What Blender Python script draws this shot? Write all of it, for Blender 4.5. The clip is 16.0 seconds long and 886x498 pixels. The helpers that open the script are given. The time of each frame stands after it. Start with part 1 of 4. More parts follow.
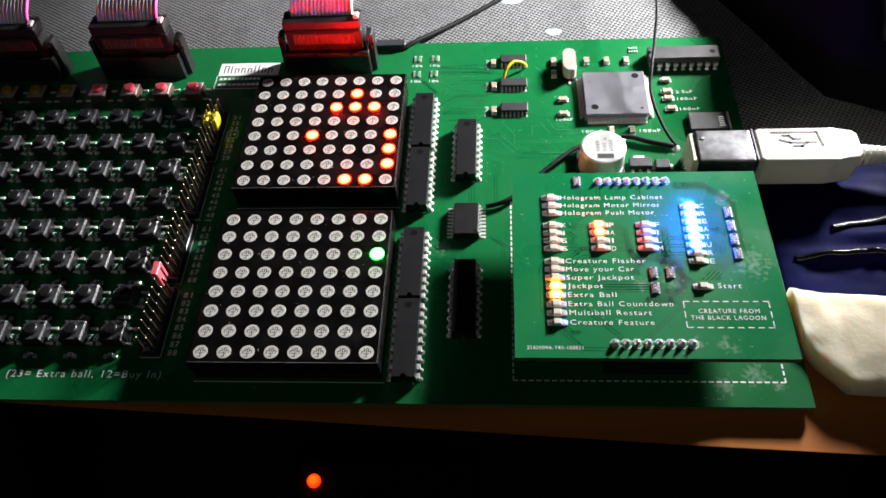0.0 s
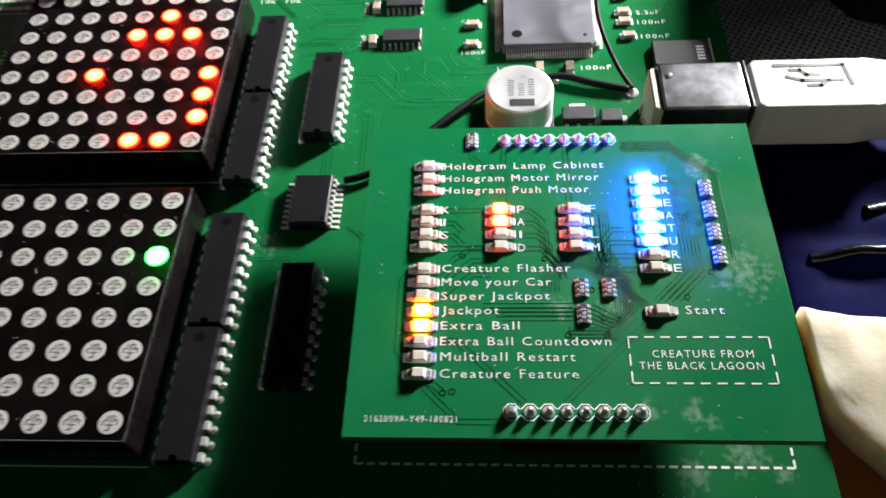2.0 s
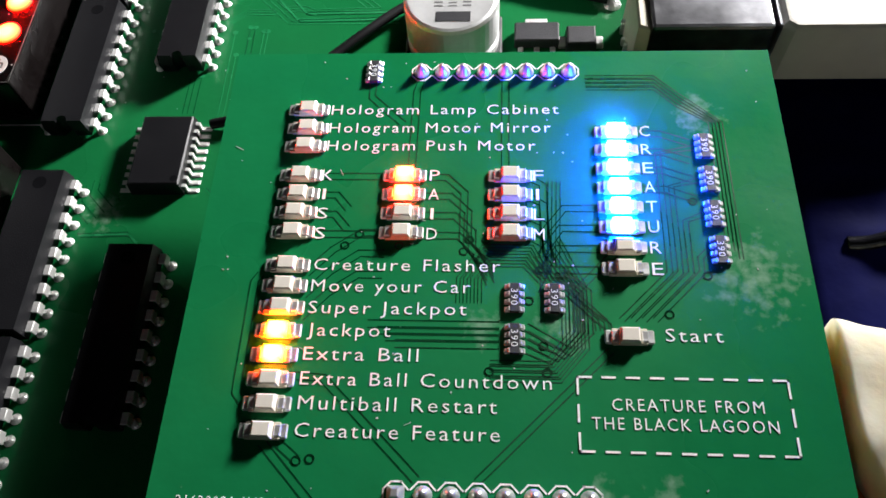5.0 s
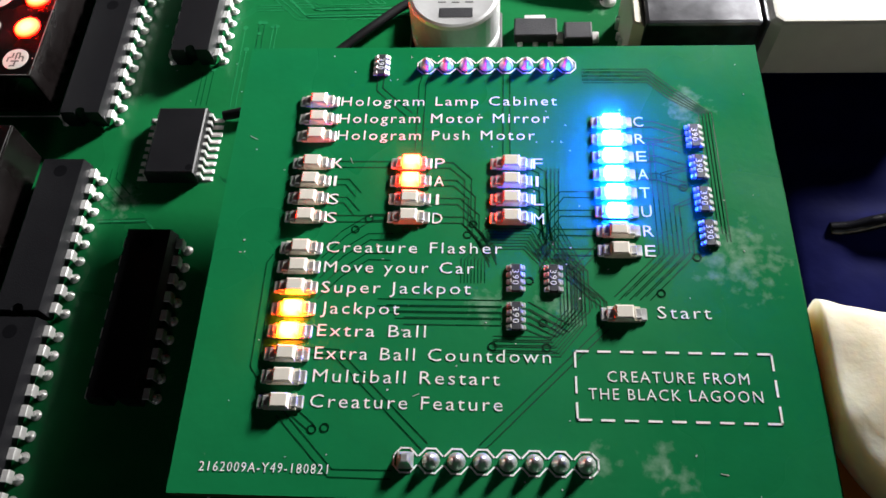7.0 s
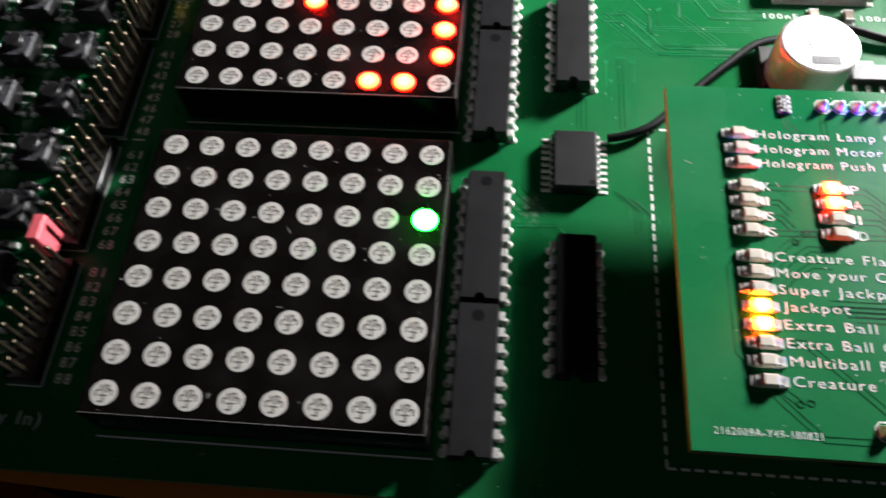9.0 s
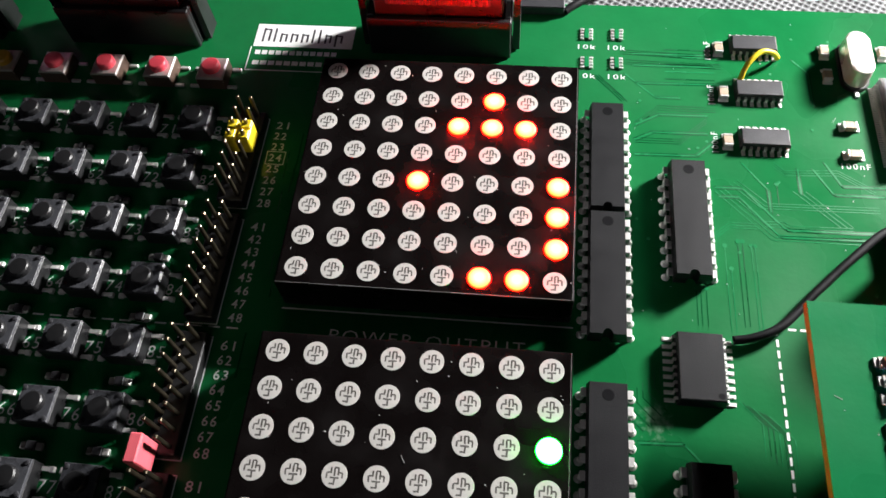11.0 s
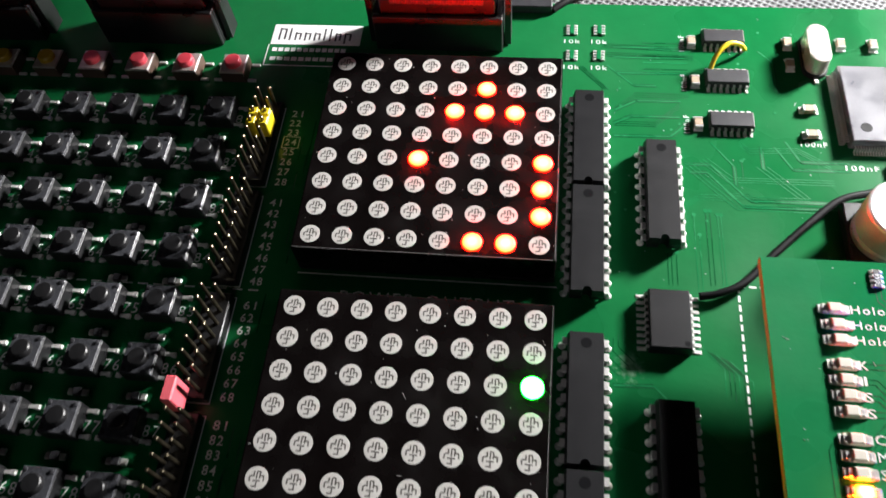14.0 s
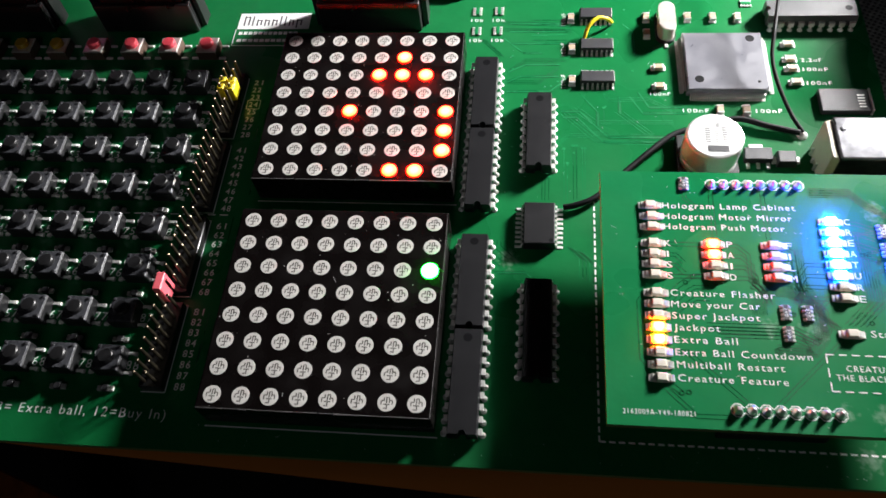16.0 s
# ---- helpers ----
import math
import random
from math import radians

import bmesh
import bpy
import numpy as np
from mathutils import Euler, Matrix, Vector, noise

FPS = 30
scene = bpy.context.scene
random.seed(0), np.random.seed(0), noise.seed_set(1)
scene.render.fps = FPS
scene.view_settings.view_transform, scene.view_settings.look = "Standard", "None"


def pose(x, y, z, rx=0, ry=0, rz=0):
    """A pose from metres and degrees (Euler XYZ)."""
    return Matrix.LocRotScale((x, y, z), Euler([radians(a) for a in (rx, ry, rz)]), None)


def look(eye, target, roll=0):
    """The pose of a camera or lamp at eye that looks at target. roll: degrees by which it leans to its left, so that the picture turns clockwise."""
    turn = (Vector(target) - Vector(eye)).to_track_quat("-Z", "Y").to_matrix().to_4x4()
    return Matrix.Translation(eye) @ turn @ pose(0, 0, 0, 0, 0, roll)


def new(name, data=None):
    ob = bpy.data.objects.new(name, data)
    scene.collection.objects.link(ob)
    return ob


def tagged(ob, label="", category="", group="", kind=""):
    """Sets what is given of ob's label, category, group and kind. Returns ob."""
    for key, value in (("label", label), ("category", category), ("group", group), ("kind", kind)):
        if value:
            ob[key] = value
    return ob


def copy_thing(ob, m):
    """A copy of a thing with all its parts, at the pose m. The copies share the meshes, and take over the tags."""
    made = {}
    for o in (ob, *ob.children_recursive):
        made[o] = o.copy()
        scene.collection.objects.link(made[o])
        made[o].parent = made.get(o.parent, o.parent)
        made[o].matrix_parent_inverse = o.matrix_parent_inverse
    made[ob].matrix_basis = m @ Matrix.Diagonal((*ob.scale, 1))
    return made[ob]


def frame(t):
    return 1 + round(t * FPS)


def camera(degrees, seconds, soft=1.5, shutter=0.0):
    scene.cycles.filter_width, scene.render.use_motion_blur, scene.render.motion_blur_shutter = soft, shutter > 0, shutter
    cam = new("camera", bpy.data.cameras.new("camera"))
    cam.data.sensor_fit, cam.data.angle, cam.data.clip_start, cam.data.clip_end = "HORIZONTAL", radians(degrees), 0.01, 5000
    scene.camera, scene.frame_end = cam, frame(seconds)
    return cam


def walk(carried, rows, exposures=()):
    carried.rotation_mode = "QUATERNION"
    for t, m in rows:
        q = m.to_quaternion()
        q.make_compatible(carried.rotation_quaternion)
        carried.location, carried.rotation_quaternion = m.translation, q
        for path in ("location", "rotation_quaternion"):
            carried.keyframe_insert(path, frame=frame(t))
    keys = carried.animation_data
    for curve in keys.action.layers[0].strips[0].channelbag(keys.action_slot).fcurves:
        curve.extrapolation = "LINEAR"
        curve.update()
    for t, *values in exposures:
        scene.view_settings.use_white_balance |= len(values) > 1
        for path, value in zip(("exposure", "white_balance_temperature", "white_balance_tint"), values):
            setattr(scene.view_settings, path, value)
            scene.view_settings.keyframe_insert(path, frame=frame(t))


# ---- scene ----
# the camera: seconds, place in millimetres, turn in degrees
cam = camera(59.38, 16.0, soft=1.55, shutter=0.5)
MM = 0.001
ROWS = [
    (0, 73.94, -89.99, 174.93, 36.077, 3.474, 2.262),
    (0.5, 77.16, -89.34, 173.87, 35.922, 3.393, 1.930),
    (1, 79.30, -80.64, 163.36, 35.619, 2.950, 1.767),
    (1.5, 89.45, -58.39, 136.39, 35.257, 3.446, 1.965),
    (2, 98.75, -41.34, 115.62, 33.910, 3.354, 1.778),
    (2.5, 102.30, -31.61, 104.17, 32.378, 3.130, 1.514),
    (3, 104.83, -21.30, 95.81, 30.258, 2.988, 1.851),
    (3.5, 107.36, -15.31, 88.96, 29.228, 3.648, 2.456),
    (4, 109.75, -12.30, 85.61, 28.725, 3.319, 2.423),
    (6.5, 110.31, -15.75, 89.64, 27.440, 3.269, 2.183),
    (7, 109.41, -16.64, 90.40, 27.617, 2.976, 2.147),
    (7.5, 108.11, -18.01, 91.18, 27.816, 2.853, 2.149),
    (8, 93.03, -21.77, 95.82, 27.331, 1.899, 2.386),
    (8.5, 71.97, -26.51, 101.95, 28.126, 1.868, 3.775),
    (9, 52.78, -28.81, 109.25, 28.191, 2.235, 4.506),
    (9.5, 43.59, -19.26, 116.06, 28.248, 2.902, 5.253),
    (10, 38.63, -8.11, 118.31, 28.727, 2.962, 5.661),
    (12.5, 34.68, 2.94, 116.59, 29.447, 3.890, 5.888),
    (13, 35.86, 0.13, 119.49, 29.658, 4.095, 5.905),
    (13.5, 36.61, -4.78, 123.20, 29.827, 3.842, 5.974),
    (14, 40.00, -13.79, 127.25, 30.150, 4.018, 5.865),
    (14.5, 44.44, -24.31, 132.49, 30.451, 4.376, 5.847),
    (15, 49.72, -32.72, 140.81, 30.223, 4.324, 5.291),
    (15.5, 57.25, -40.79, 145.74, 30.340, 4.434, 4.738),
    (16, 62.38, -49.65, 153.21, 30.610, 4.623, 4.512),
]
walk(cam, [(t, pose(x * MM, y * MM, z * MM, a, b, c)) for t, x, y, z, a, b, c in ROWS],
     exposures=((0, 0.0), (1.5, -0.05), (2.5, -0.15), (3.0, -0.22), (8.0, -0.35), (9.0, -0.1), (9.5, -0.03), (12.5, 0.05), (16, 0.05)))

# ---- light: a small desk lamp behind and beside the boards, an added unseen fill lamp, in a dark room ----
world = bpy.data.worlds.new("room_dark")
scene.world = world
world.use_nodes = True
world.node_tree.nodes["Background"].inputs[0].default_value = (0.5, 0.52, 0.55, 1)
world.node_tree.nodes["Background"].inputs[1].default_value = 0.006


def area_lamp(name, eye, target, size, watts, colour):
    d = bpy.data.lights.new(name, "AREA")
    d.shape, d.size, d.energy, d.color = "DISK", size * MM, watts, colour
    ob = new(name, d)
    ob.matrix_world = look(Vector(eye) * MM, Vector(target) * MM)
    return ob


lamp = bpy.data.lights.new("desk_lamp_light", "SPOT")
lamp.energy, lamp.color, lamp.shadow_soft_size = 21.5, (1.0, 0.98, 0.97), 24 * MM
lamp.spot_size, lamp.spot_blend = radians(106), 1.0
new("desk_lamp_light", lamp).matrix_world = look(Vector((292, 254, 120)) * MM, Vector((-5, 150, 0)) * MM)
# unseen fill, added in front to lift the wood edge and the dark parts
area_lamp("room_light", (80, -900, 760), (60, 20, 0), 450, 0.52, (0.92, 0.95, 1.0))


# ---- materials ----
def material(name, base, rough=0.5, metal=0.0, vary=0.25, grain=900.0, bump=0.0, bump_scale=2500.0, coat=0.0, spec=0.5, second=None, rough_vary=0.15):
    m = bpy.data.materials.new(name)
    m.use_nodes = True
    nt = m.node_tree
    b = nt.nodes["Principled BSDF"]
    co = nt.nodes.new("ShaderNodeTexCoord").outputs["Object"]
    n1 = nt.nodes.new("ShaderNodeTexNoise")
    n1.inputs["Scale"].default_value, n1.inputs["Detail"].default_value = grain, 6
    n2 = nt.nodes.new("ShaderNodeTexNoise")
    n2.inputs["Scale"].default_value, n2.inputs["Detail"].default_value = grain / 9, 3
    nt.links.new(co, n1.inputs["Vector"])
    nt.links.new(co, n2.inputs["Vector"])
    mix = nt.nodes.new("ShaderNodeMix")
    mix.data_type = "RGBA"
    dark = tuple(c * (1 - vary) for c in base)
    mix.inputs[6].default_value = (*dark, 1)
    mix.inputs[7].default_value = (*(second or tuple(min(1, c * (1 + vary)) for c in base)), 1)
    avg = nt.nodes.new("ShaderNodeMath")
    avg.operation = "MULTIPLY_ADD"
    avg.inputs[1].default_value = 0.5
    half = nt.nodes.new("ShaderNodeMath")
    half.operation = "MULTIPLY"
    half.inputs[1].default_value = 0.5
    nt.links.new(n1.outputs["Fac"], avg.inputs[0])
    nt.links.new(n2.outputs["Fac"], half.inputs[0])
    nt.links.new(half.outputs[0], avg.inputs[2])
    ramp = nt.nodes.new("ShaderNodeMapRange")
    ramp.inputs[1].default_value, ramp.inputs[2].default_value = 0.3, 0.7
    nt.links.new(avg.outputs[0], ramp.inputs[0])
    nt.links.new(ramp.outputs[0], mix.inputs[0])
    nt.links.new(mix.outputs[2], b.inputs["Base Color"])
    rr = nt.nodes.new("ShaderNodeMapRange")
    rr.inputs[3].default_value, rr.inputs[4].default_value = max(0.02, rough - rough_vary), min(1, rough + rough_vary)
    rr.inputs[1].default_value, rr.inputs[2].default_value = 0.3, 0.7
    nt.links.new(n2.outputs["Fac"], rr.inputs[0])
    nt.links.new(rr.outputs[0], b.inputs["Roughness"])
    b.inputs["Metallic"].default_value = metal
    b.inputs["Specular IOR Level"].default_value = spec
    b.inputs["Coat Weight"].default_value = coat
    b.inputs["Coat Roughness"].default_value = 0.15
    if bump:
        nb_ = nt.nodes.new("ShaderNodeTexNoise")
        nb_.inputs["Scale"].default_value, nb_.inputs["Detail"].default_value = bump_scale, 4
        nt.links.new(co, nb_.inputs["Vector"])
        bp = nt.nodes.new("ShaderNodeBump")
        bp.inputs["Strength"].default_value, bp.inputs["Distance"].default_value = bump, 0.0002
        nt.links.new(nb_.outputs["Fac"], bp.inputs["Height"])
        nt.links.new(bp.outputs["Normal"], b.inputs["Normal"])
    return m


def glowing(name, core, rim, strength, radius):
    """A lit lens: hottest in the middle, deeper in colour towards its rim."""
    m = bpy.data.materials.new(name)
    m.use_nodes = True
    nt = m.node_tree
    b = nt.nodes["Principled BSDF"]
    co = nt.nodes.new("ShaderNodeTexCoord").outputs["Object"]
    ln = nt.nodes.new("ShaderNodeVectorMath")
    ln.operation = "LENGTH"
    flat = nt.nodes.new("ShaderNodeVectorMath")
    flat.operation = "MULTIPLY"
    flat.inputs[1].default_value = (1, 1, 0)
    nt.links.new(co, flat.inputs[0])
    nt.links.new(flat.outputs[0], ln.inputs[0])
    mr = nt.nodes.new("ShaderNodeMapRange")
    mr.inputs[1].default_value, mr.inputs[2].default_value = radius * 0.35 * MM, radius * 1.05 * MM
    nt.links.new(ln.outputs["Value"], mr.inputs[0])
    mix = nt.nodes.new("ShaderNodeMix")
    mix.data_type = "RGBA"
    mix.inputs[6].default_value, mix.inputs[7].default_value = (*core, 1), (*rim, 1)
    nt.links.new(mr.outputs[0], mix.inputs[0])
    nt.links.new(mix.outputs[2], b.inputs["Emission Color"])
    b.inputs["Emission Strength"].default_value = strength
    b.inputs["Base Color"].default_value = (*(0.04 + 0.3 * c for c in rim), 1)
    return m


def dot_material():
    """Milky epoxy through which the dark die, bond wire and lead frame show."""
    m = material("milky_epoxy", (0.55, 0.535, 0.51), 0.3, vary=0.12, grain=1500, bump=0.1, coat=0.3)
    nt = m.node_tree
    b = nt.nodes["Principled BSDF"]
    co = nt.nodes.new("ShaderNodeTexCoord").outputs["Object"]
    info = nt.nodes.new("ShaderNodeObjectInfo")
    sep = nt.nodes.new("ShaderNodeSeparateXYZ")
    wob = nt.nodes.new("ShaderNodeTexNoise")
    wob.inputs["Scale"].default_value = 700
    wob.noise_dimensions = "4D"
    shift = nt.nodes.new("ShaderNodeMath")
    shift.operation = "MULTIPLY"
    shift.inputs[1].default_value = 40
    nt.links.new(info.outputs["Random"], shift.inputs[0])
    nt.links.new(shift.outputs[0], wob.inputs["W"])
    nt.links.new(co, wob.inputs["Vector"])
    add = nt.nodes.new("ShaderNodeMixRGB")
    add.blend_type = "LINEAR_LIGHT"
    add.inputs[0].default_value = 0.00015
    nt.links.new(co, add.inputs[1])
    nt.links.new(wob.outputs["Color"], add.inputs[2])
    nt.links.new(add.outputs[0], sep.inputs[0])

    def op(kind, a, c=None):
        n = nt.nodes.new("ShaderNodeMath")
        n.operation = kind
        for i, q in enumerate((a, c)):
            if q is None:
                continue
            if isinstance(q, (int, float)):
                n.inputs[i].default_value = q
            else:
                nt.links.new(q, n.inputs[i])
        return n.outputs[0]

    def band(axis, mid, half):
        return op("LESS_THAN", op("ABSOLUTE", op("SUBTRACT", sep.outputs[axis], mid * MM)), half * MM)

    def rect(x, y, w, h):
        return op("MULTIPLY", band(0, x, w / 2), band(1, y, h / 2))

    total = rect(0.0, 0.45, 0.26, 1.2)
    for r in ((-0.75, 0.32, 0.6, 0.26), (-1.1, -0.1, 0.26, 0.85), (-0.5, 0.65, 0.25, 0.8), (0.25, 1.05, 0.6, 0.24), (0.52, 0.5, 0.25, 1.1), (0.85, 0.38, 0.55, 0.25),
              (1.12, -0.05, 0.25, 0.8), (0.02, -0.4, 1.25, 0.27), (0.08, -0.95, 0.27, 0.9), (-0.32, -1.25, 0.65, 0.24)):
        total = op("MAXIMUM", total, rect(*r))
    old = b.inputs["Base Color"].links[0].from_socket
    mix = nt.nodes.new("ShaderNodeMix")
    mix.data_type = "RGBA"
    nt.links.new(op("MULTIPLY", total, 0.93), mix.inputs[0])
    nt.links.new(old, mix.inputs[6])
    mix.inputs[7].default_value = (0.06, 0.055, 0.05, 1)
    nt.links.new(mix.outputs[2], b.inputs["Base Color"])
    return m


def mat_material():
    """Grey perforated non-slip mat: small dark holes in slanting rows."""
    m = material("woven_mat", (0.16, 0.165, 0.17), 0.75, vary=0.3, grain=300)
    nt = m.node_tree
    b = nt.nodes["Principled BSDF"]
    co = nt.nodes.new("ShaderNodeTexCoord").outputs["Object"]
    mp = nt.nodes.new("ShaderNodeMapping")
    mp.inputs["Rotation"].default_value = (0, 0, 0.55)
    mp.inputs["Scale"].default_value = (760, 760, 760)
    nt.links.new(co, mp.inputs["Vector"])
    vo = nt.nodes.new("ShaderNodeTexVoronoi")
    vo.inputs["Randomness"].default_value = 0.12
    vo.inputs["Scale"].default_value = 1.0
    vo.voronoi_dimensions = "2D"
    nt.links.new(mp.outputs[0], vo.inputs["Vector"])
    mix = nt.nodes.new("ShaderNodeMix")
    mix.data_type = "RGBA"
    old = b.inputs["Base Color"].links[0].from_socket
    rmp = nt.nodes.new("ShaderNodeMapRange")
    rmp.inputs[1].default_value, rmp.inputs[2].default_value = 0.38, 0.26
    nt.links.new(vo.outputs["Distance"], rmp.inputs[0])
    nt.links.new(rmp.outputs[0], mix.inputs[0])
    nt.links.new(old, mix.inputs[6])
    mix.inputs[7].default_value = (0.035, 0.035, 0.036, 1)
    nt.links.new(mix.outputs[2], b.inputs["Base Color"])
    bp = nt.nodes.new("ShaderNodeBump")
    bp.inputs["Strength"].default_value, bp.inputs["Distance"].default_value = 0.8, 0.0006
    nt.links.new(vo.outputs["Distance"], bp.inputs["Height"])
    nt.links.new(bp.outputs[0], b.inputs["Normal"])
    return m


def mask_material(name, base, height, stain_at=()):
    """Green solder mask; whitish flux residue with its own blotchy shape where the board was reworked."""
    m = material(name, base, 0.32, vary=0.1, grain=260, bump=0.12, bump_scale=900, coat=0.0, spec=0.22)
    nt = m.node_tree
    b = nt.nodes["Principled BSDF"]
    co = nt.nodes.new("ShaderNodeTexCoord").outputs["Object"]
    fine = nt.nodes.new("ShaderNodeTexNoise")
    fine.inputs["Scale"].default_value, fine.inputs["Detail"].default_value = 900, 8
    nt.links.new(co, fine.inputs["Vector"])
    out = b.inputs["Base Color"].links[0].from_socket
    for (x, y, r) in stain_at:
        dv = nt.nodes.new("ShaderNodeVectorMath")
        dv.operation = "DISTANCE"
        dv.inputs[1].default_value = (x * MM, y * MM, height * MM)
        nt.links.new(co, dv.inputs[0])
        mr = nt.nodes.new("ShaderNodeMapRange")
        mr.inputs[1].default_value, mr.inputs[2].default_value = r * MM, 0.15 * r * MM
        mr.inputs[3].default_value, mr.inputs[4].default_value = 0, 0.5
        nt.links.new(dv.outputs["Value"], mr.inputs[0])
        ad = nt.nodes.new("ShaderNodeMath")
        ad.operation = "ADD"
        nt.links.new(mr.outputs[0], ad.inputs[0])
        nt.links.new(fine.outputs["Fac"], ad.inputs[1])
        th = nt.nodes.new("ShaderNodeMapRange")
        th.inputs[1].default_value, th.inputs[2].default_value = 0.78, 1.15
        th.inputs[3].default_value, th.inputs[4].default_value = 0, 0.3
        nt.links.new(ad.outputs[0], th.inputs[0])
        mix = nt.nodes.new("ShaderNodeMix")
        mix.data_type = "RGBA"
        nt.links.new(th.outputs[0], mix.inputs[0])
        nt.links.new(out, mix.inputs[6])
        mix.inputs[7].default_value = (0.5, 0.62, 0.52, 1)
        out = mix.outputs[2]
    nt.links.new(out, b.inputs["Base Color"])
    return m


def wood_material():
    m = material("stained_wood", (0.58, 0.19, 0.033), 0.45, vary=0.4, grain=60)
    nt = m.node_tree
    for n in nt.nodes:
        if n.type == "TEX_NOISE":
            mp = nt.nodes.new("ShaderNodeMapping")
            mp.inputs["Scale"].default_value = (0.12, 1.6, 1.6)
            nt.links.new(n.inputs["Vector"].links[0].from_socket, mp.inputs["Vector"])
            nt.links.new(mp.outputs[0], n.inputs["Vector"])
    return m


MASK = mask_material("green_solder_mask", (0.006, 0.13, 0.037), 3.4, ((136, -1, 6), (128, -4, 5), (141, -4, 3), (58, 38, 5), (126, 74, 4)))
MASK2 = mask_material("green_solder_mask_small", (0.006, 0.162, 0.052), 12.96, ((136.5, 23, 8), (126, 0.5, 4), (128, -1, 3), (109, 17, 4), (117, 17, 5), (133, 44, 5), (120, 0.5, 3)))
TRACE = material("trace_under_mask", (0.003, 0.085, 0.026), 0.3, vary=0.1)
TRACE_DARK = material("dark_trace_edge", (0.002, 0.045, 0.015), 0.3, vary=0.1)
# the specular glint on raised traces is put into this lighter green
TRACE_UP = material("raised_trace_with_glint", (0.014, 0.195, 0.068), 0.28, vary=0.1)
FR4 = material("fr4_edge", (0.12, 0.18, 0.06), 0.6, vary=0.25, grain=1200)
SILK = material("silkscreen_white", (0.84, 0.86, 0.84), 0.6, vary=0.12, grain=3000)
EDGE_GLINT = material("painted_edge_glint", (0.15, 0.145, 0.145), 0.4, vary=0.6, grain=500)
LINT = material("pale_lint", (0.5, 0.5, 0.48), 0.8, vary=0.2)
EPOXY = material("black_moulding", (0.034, 0.034, 0.038), 0.42, vary=0.15, rough_vary=0.05, grain=2500, bump=0.25, bump_scale=5000)
EPOXY_CPU = material("pale_grey_moulding", (0.125, 0.125, 0.145), 0.4, vary=0.08, grain=2500, bump=0.15, bump_scale=6000)
SWITCH_TOP = material("switch_cover", (0.06, 0.062, 0.07), 0.3, vary=0.5, grain=900, bump=0.5, bump_scale=900)
EPOXY_GREY = material("matt_grey_moulding", (0.006, 0.006, 0.0075), 0.46, vary=0.12, rough_vary=0.03, spec=0.35, grain=2500, bump=0.2, bump_scale=6000)
DIMPLE = material("dimple_black", (0.004, 0.004, 0.005), 0.45, vary=0.2, spec=0.15)
TIN = material("tinned_metal", (0.76, 0.75, 0.73), 0.4, metal=0.5, vary=0.12, grain=2500, bump=0.2)
SOLDER = material("solder", (0.76, 0.75, 0.74), 0.38, metal=0.8, vary=0.15, grain=1500, bump=0.35, bump_scale=1200)
STEEL = material("usb_shell_steel", (0.14, 0.14, 0.15), 0.36, metal=1.0, vary=0.5, grain=450, bump=0.2, bump_scale=500)
GOLD = material("gold_flash_pin", (0.17, 0.145, 0.1), 0.4, metal=1.0, vary=0.2)
ALU = material("cap_can_aluminium", (0.74, 0.74, 0.74), 0.4, metal=0.6, vary=0.06, grain=1500)
HOUSING = material("matrix_housing", (0.004, 0.003, 0.003), 0.28, vary=0.3, spec=0.28, grain=1200, bump=0.1, bump_scale=900)
PALE_BLUE = material("pale_blue_paint", (0.45, 0.6, 0.65), 0.6, vary=0.3, grain=700)
BLACK = material("black_plastic", (0.014, 0.014, 0.015), 0.38, vary=0.25, grain=1200, bump=0.1)
RUBBER = material("black_wire_jacket", (0.006, 0.006, 0.007), 0.55, vary=0.2, spec=0.15)
YELLOW = material("yellow_plastic", (0.75, 0.58, 0.02), 0.4, vary=0.1)
PINK = material("pink_plastic", (0.75, 0.13, 0.16), 0.4, vary=0.1)
RED = material("red_button", (0.75, 0.07, 0.1), 0.4, vary=0.1)
MUSTARD = material("mustard_button", (0.55, 0.33, 0.02), 0.4, vary=0.1)
CERAMIC = material("tan_ceramic", (0.4, 0.3, 0.21), 0.5, vary=0.2, grain=2500)
BEIGE = material("beige_plastic", (0.62, 0.58, 0.47), 0.45, vary=0.08)
PLUG = material("ivory_plug_plastic", (0.68, 0.66, 0.6), 0.42, vary=0.06, grain=400, bump=0.1)
GROOVE_SHADE = material("painted_groove_shade", (0.06, 0.057, 0.05), 0.7, vary=0.1)
LENS = material("clear_led_lens", (0.7, 0.65, 0.57), 0.25, vary=0.1, coat=0.4)
GREY_RIBBON = material("grey_ribbon", (0.85, 0.85, 0.86), 0.5, vary=0.1, grain=800)
PINK_WIRE = material("pink_edge_wire", (0.65, 0.1, 0.4), 0.5, vary=0.1)
PRINT_GREY = material("grey_print", (0.13, 0.13, 0.13), 0.6, vary=0.1)
CRYSTAL = material("crystal_can", (0.72, 0.69, 0.63), 0.33, metal=0.6, vary=0.1)
BUTTON_SHELL = material("button_shell", (0.6, 0.55, 0.52), 0.35, metal=0.5, vary=0.2)
BROWN = material("brown_insulator", (0.09, 0.055, 0.04), 0.5, vary=0.2)
MATTE = mat_material()
WOOD = wood_material()
LEATHER = material("black_leather", (0.004, 0.005, 0.045), 0.6, vary=0.3, grain=300, bump=0.35, bump_scale=500, spec=0.02)
LEATHER_FOLD = material("shiny_leather_fold", (0.006, 0.006, 0.009), 0.34, vary=0.3, grain=600, bump=0.8, bump_scale=900, spec=0.35)
